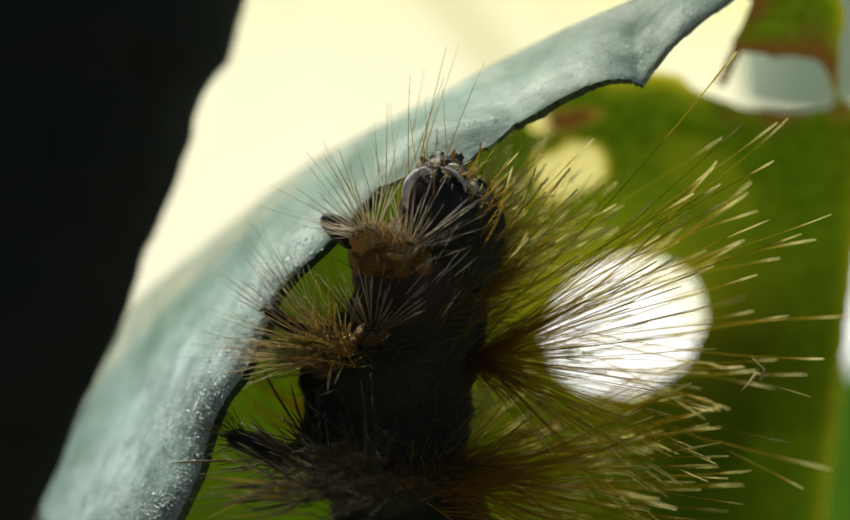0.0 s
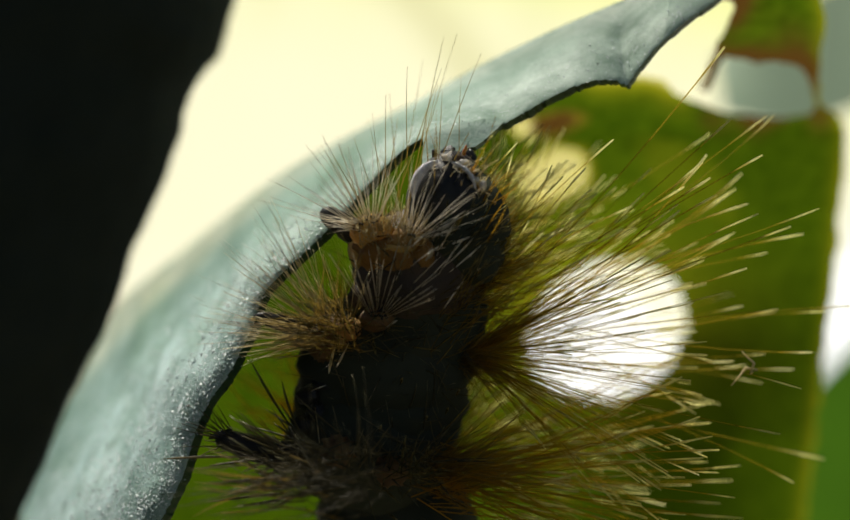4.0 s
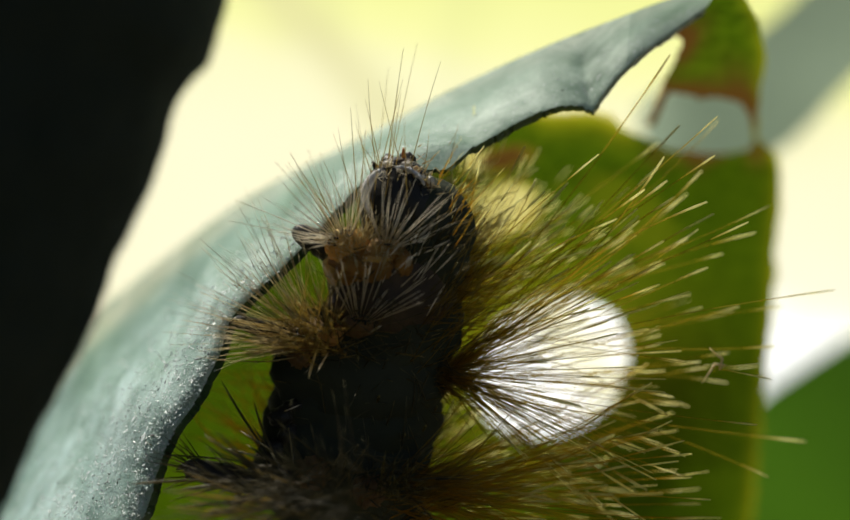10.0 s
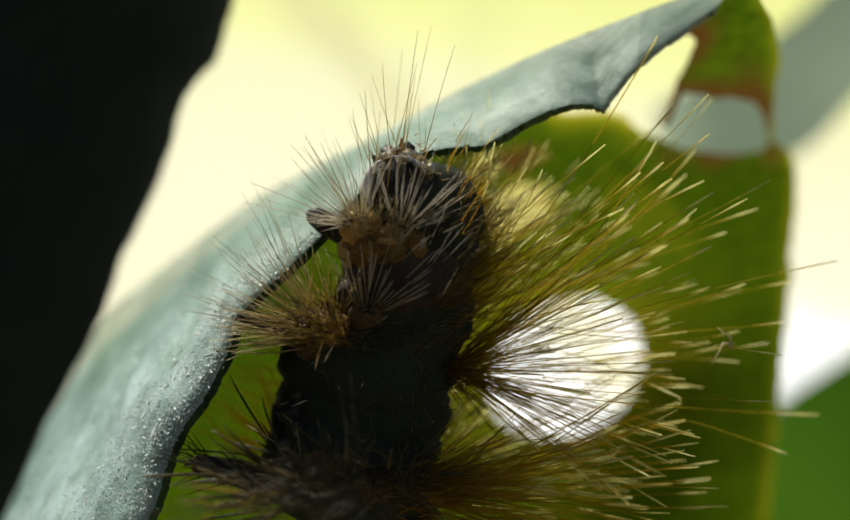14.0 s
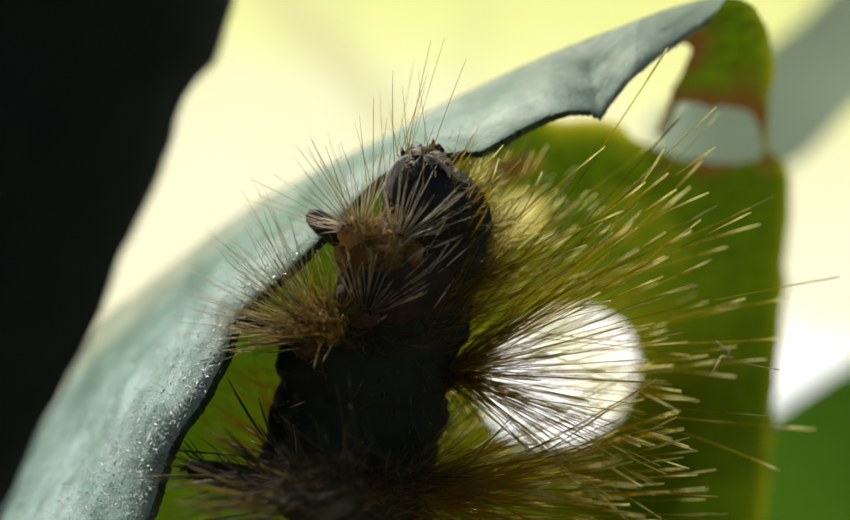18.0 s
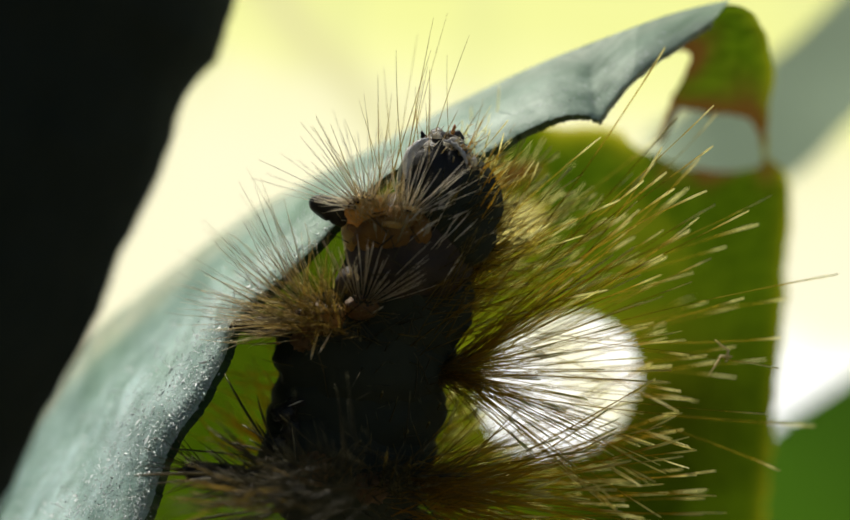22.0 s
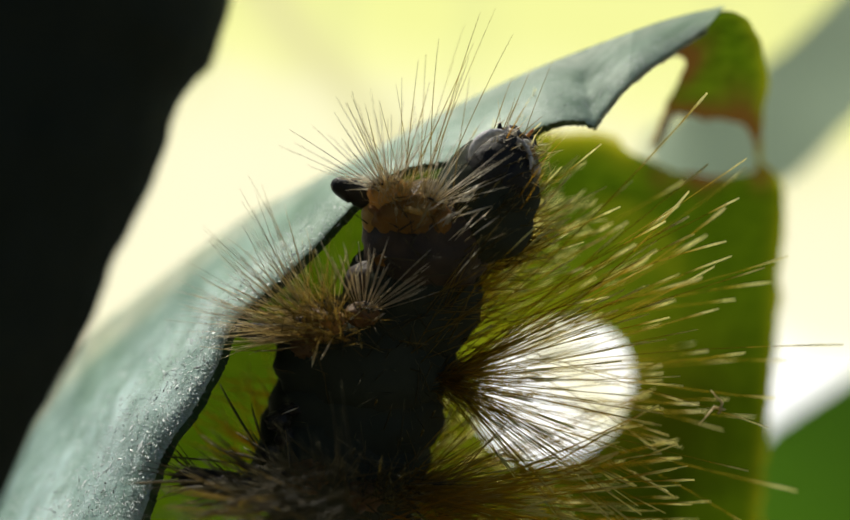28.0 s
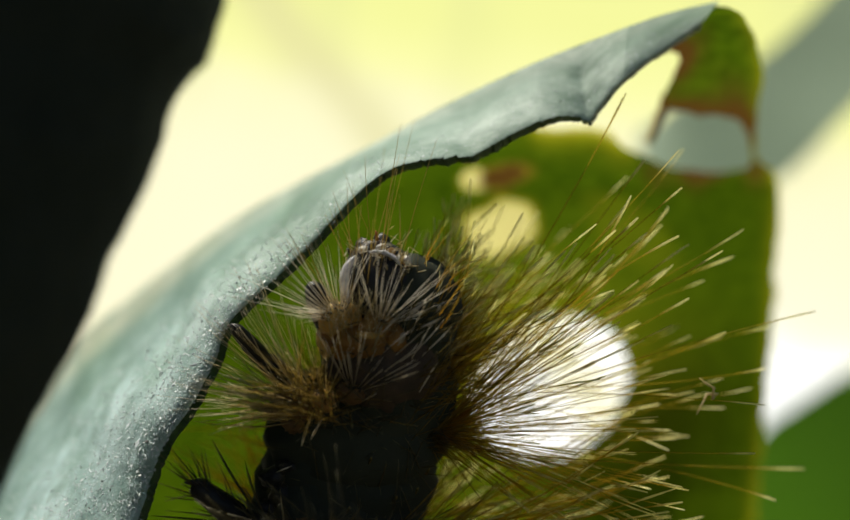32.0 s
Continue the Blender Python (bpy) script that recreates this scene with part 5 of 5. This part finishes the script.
for x, z, r, seed in ((-5.0, -5.7, (0.45, 0.4, 0.35), 1.0), (-4.7, -6.4, (0.4, 0.4, 0.5), 2.0), (-5.2, -6.9, (0.5, 0.4, 0.4), 3.0), (-4.4, -5.3, (0.5, 0.35, 0.25), 4.0)):
    on(t3, "t3", "skin_crease", lump(r, 0.3, 2.6, 18, 24, seed), M_SHIELD, x, z, -1.2, "shiny black wrinkled flank roll")
single(t3, "t3", ((-4.75, -6.1, -2.0), (-4.55, -7.5, -2.2)), M_CREAM, 0.03)
single(t3, "t3", ((-4.9, -5.5, -1.9), (-4.3, -5.25, -2.0)), M_SILVER, 0.016)
single(t2, "t2", ((-3.55, -2.95, -2.9), (-4.05, -4.1, -3.0)), M_CREAM, 0.04, label="drooping tan bristle")
single(t2, "t2", ((-3.1, -3.0, -2.9), (-3.6, -3.9, -3.0)), M_TAN, 0.035, label="drooping tan bristle")
single(t2, "t2", ((-2.2, -2.7, -2.9), (-2.1, -3.5, -3.1)), M_OLIVE, 0.05, label="drooping olive bristle")
single(t2, "t2", ((-1.7, -2.5, -2.9), (-1.2, -2.2, -3.1)), M_TAN, 0.04)
for x, z in ((0.2, -6.3), (-0.6, -6.6), (-1.5, -5.2), (-2.3, -7.0), (0.6, -5.6)):
    single(t3, "t3", ((x, z, -2.2), (x + 0.12, z + 0.28, -2.4)), M_OLIVE, 0.04)
FLUFF = Vector(back(11.0, -4.55, -0.2))
fluff = part("plant_fluff", tube([(-0.45, 0, -0.15), (-0.2, 0, 0.2), (0.05, 0.05, 0.55), (0.45, 0, 0.5), (0.2, -0.05, 0.35), (0.3, -0.05, 0.75), (0.05, 0, 0.95), (-0.15, 0, 1.15)], (0.015, 0.03, 0.06, 0.05, 0.05, 0.05, 0.035, 0.015), 8), M_FLUFF, None)
tagged(fluff, "crumpled tan plant fluff caught on a caterpillar hair", "plant fluff")

tuft(t3, "t3", 0.1, -7.2, 3.4, M_GOLD, rng=rng, count=80, spread=(0.5, 0.8, 0.9), turn=14, fan=55, length=(1.5, 4.5), thick=0.036, lean=0.2, leanfan=0.4, profile="tipped")

# short black bristles all over the body
for seg, key, w, n in ((t2, "t2", 2.2, 60), (t3, "t3", 2.4, 100), (n2, "n2", 1.7, 24), (t1, "t1", 1.4, 24)):
    c = rest(key)
    x, z = c.x * REACH / (REACH + c.y), c.z * REACH / (REACH + c.y)
    tuft(seg, key, x, z - 0.4, c.y - 2.2, M_SOOT, rng=rng, count=n, spread=(w * 0.55, 0.25, 0.9), turn=80, fan=170, length=(0.5, 1.6), thick=0.024, lean=-0.5, leanfan=0.4)
    tuft(seg, key, x - w, z, c.y - 0.8, M_SOOT, rng=rng, count=n // 12, spread=(0.4, 0.6, 0.9), turn=170, fan=60, length=(0.5, 1.8), thick=0.024, lean=-0.2, leanfan=0.4)

# hair on the far flank
tuft(t2, "t2", -3.1, -2.8, 3.4, M_GOLD, rng=rng, count=90, spread=(0.5, 0.5, 0.6), turn=128, fan=45, length=(2.0, 4.6), thick=0.026, lean=0.5, leanfan=0.4)
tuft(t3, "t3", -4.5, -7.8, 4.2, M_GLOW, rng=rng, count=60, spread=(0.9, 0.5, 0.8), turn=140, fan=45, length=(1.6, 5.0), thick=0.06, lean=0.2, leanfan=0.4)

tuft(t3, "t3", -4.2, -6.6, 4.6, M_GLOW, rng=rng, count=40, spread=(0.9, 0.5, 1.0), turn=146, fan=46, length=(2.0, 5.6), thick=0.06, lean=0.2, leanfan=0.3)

# legs that hold the leaf's edge
leg_a = leg(t1, "t1", ((-2.55, 0.85, -1.6), (-3.3, 1.3, -1.9), (-3.8, 1.65, -2.0)), (0.46, 0.44, 0.34), "blunt glossy black front leg", False)
leg_b = leg(t2, "t2", ((-3.5, -2.8, -1.0), (-5.1, -2.6, -1.5), (-6.5, -2.25, -2.0)), (0.42, 0.36, 0.24))
leg_c, leg_fur = leg(t3, "t3", ((-4.2, -8.0, -1.4), (-6.4, -8.1, -2.0), (-8.3, -7.65, -2.4)), (0.55, 0.5, 0.36), "black hairy jointed leg with a hooked claw", True, 60)


def motions():
    def stand(key, x, z):
        """Where a piece stands in the caterpillar's space when it is shifted by (x, z) mm from its rest."""
        p, m = rest(key), (REACH + rest(key).y) / (REACH + 2)
        return (p.x + x * m - BASE.x) * MM, (p.y - BASE.y + 2.4) * MM, (p.z + z * m - BASE.z) * MM

    def rows(key, dx, dz, turn):
        return [(r[0], pose(*stand(key, r[dx], r[dz]), 0, r[turn] if turn else 0, 0)) for r in MOVES]

    walk(head, rows("head", 1, 2, 3))
    walk(t1, rows("t1", 4, 5, 6))
    walk(t2, rows("t2", 7, 8, 9))
    walk(t3, rows("t3", 10, 11, 0))
    for ob, key, a, b in ((n1, "n1", 1, 4), (n2, "n2", 4, 7), (n3, "n3", 7, 10)):
        walk(ob, [(r[0], pose(*stand(key, (r[a] + r[b]) / 2, (r[a + 1] + r[b + 1]) / 2))) for r in MOVES])
    for ob, key, reach, dx, dz, turn in ((leg_b, "t2", (-3.0, 0.55), 7, 8, 9), (leg_c, "t3", (-4.2, 0.5), 10, 11, 0)):
        p, held = ob.location.copy(), []
        for r in MOVES:
            a = radians(r[turn]) if turn else 0.0
            bx, bz = p.x / MM, p.z / MM
            sx, sz = r[dx] + bx * math.cos(a) + bz * math.sin(a) - bx, r[dz] - bx * math.sin(a) + bz * math.cos(a) - bz
            grip = reach[1] - 0.8 * np.interp(r[0], (7.5, 9.0), (1, 0)) * (ob is leg_b)
            swing = math.degrees(math.atan2(grip - sz, -(reach[0] - sx)) - math.atan2(reach[1], -reach[0]))
            gap = math.hypot(grip - sz, reach[0] - sx) - math.hypot(*reach)      # the leg stretches out of the body towards its grip
            slide = min(1.3, max(0, gap)) * (ob is leg_b)
            b = math.atan2(grip - sz, reach[0] - sx) + a
            held.append((r[0], Matrix.Translation(p + Vector((slide * math.cos(b), 0, slide * math.sin(b))) * MM) @ pose(0, 0, 0, 0, swing - math.degrees(a), 0)))
        walk(ob, held)
        if ob is leg_c:
            walk(leg_fur, held)
    p = leg_a.location.copy()
    walk(leg_a, [(r[0], Matrix.Translation(p) @ pose(0, 0, 0, 0, max(0, r[0] - 31) * 38 - 12.5 * max(0, r[5]), 0)) for r in MOVES])
    for at, ob in MOUTHFULS:
        p = ob.location.copy()
        near = min(MOVES, key=lambda r: abs(r[0] - at - 0.5))
        mouth = Vector(stand("head", near[1], near[2])) + (BASE - LEAF) * MM
        gut = (Vector((-2.2, 4.2, -9.2)) - LEAF) * MM
        walk(ob, [(0.0, Matrix.Translation(p)), (at, Matrix.Translation(p)), (at + 0.5, Matrix.Translation(mouth)), (at + 1.6, Matrix.Translation(gut)), (32.0, Matrix.Translation(gut))])
    p, d = fan.location.copy(), (FLUFF - rest("t3")) * MM - fan.location
    walk(fluff, [(r[0], Matrix.Translation(caterpillar.location + Vector(stand("t3", r[10], r[11])) + p) @ pose(0, 0, 0, 0, r[12], 0) @ Matrix.Translation(d)) for r in MOVES])
    for ob, share in ((fan, 1.0), (long_hairs, 1.0), (low_fan, 0.5)):
        p = ob.location.copy()
        walk(ob, [(r[0], Matrix.Translation(p) @ pose(0, 0, 0, 0, r[12] * share, 0)) for r in MOVES])


motions()
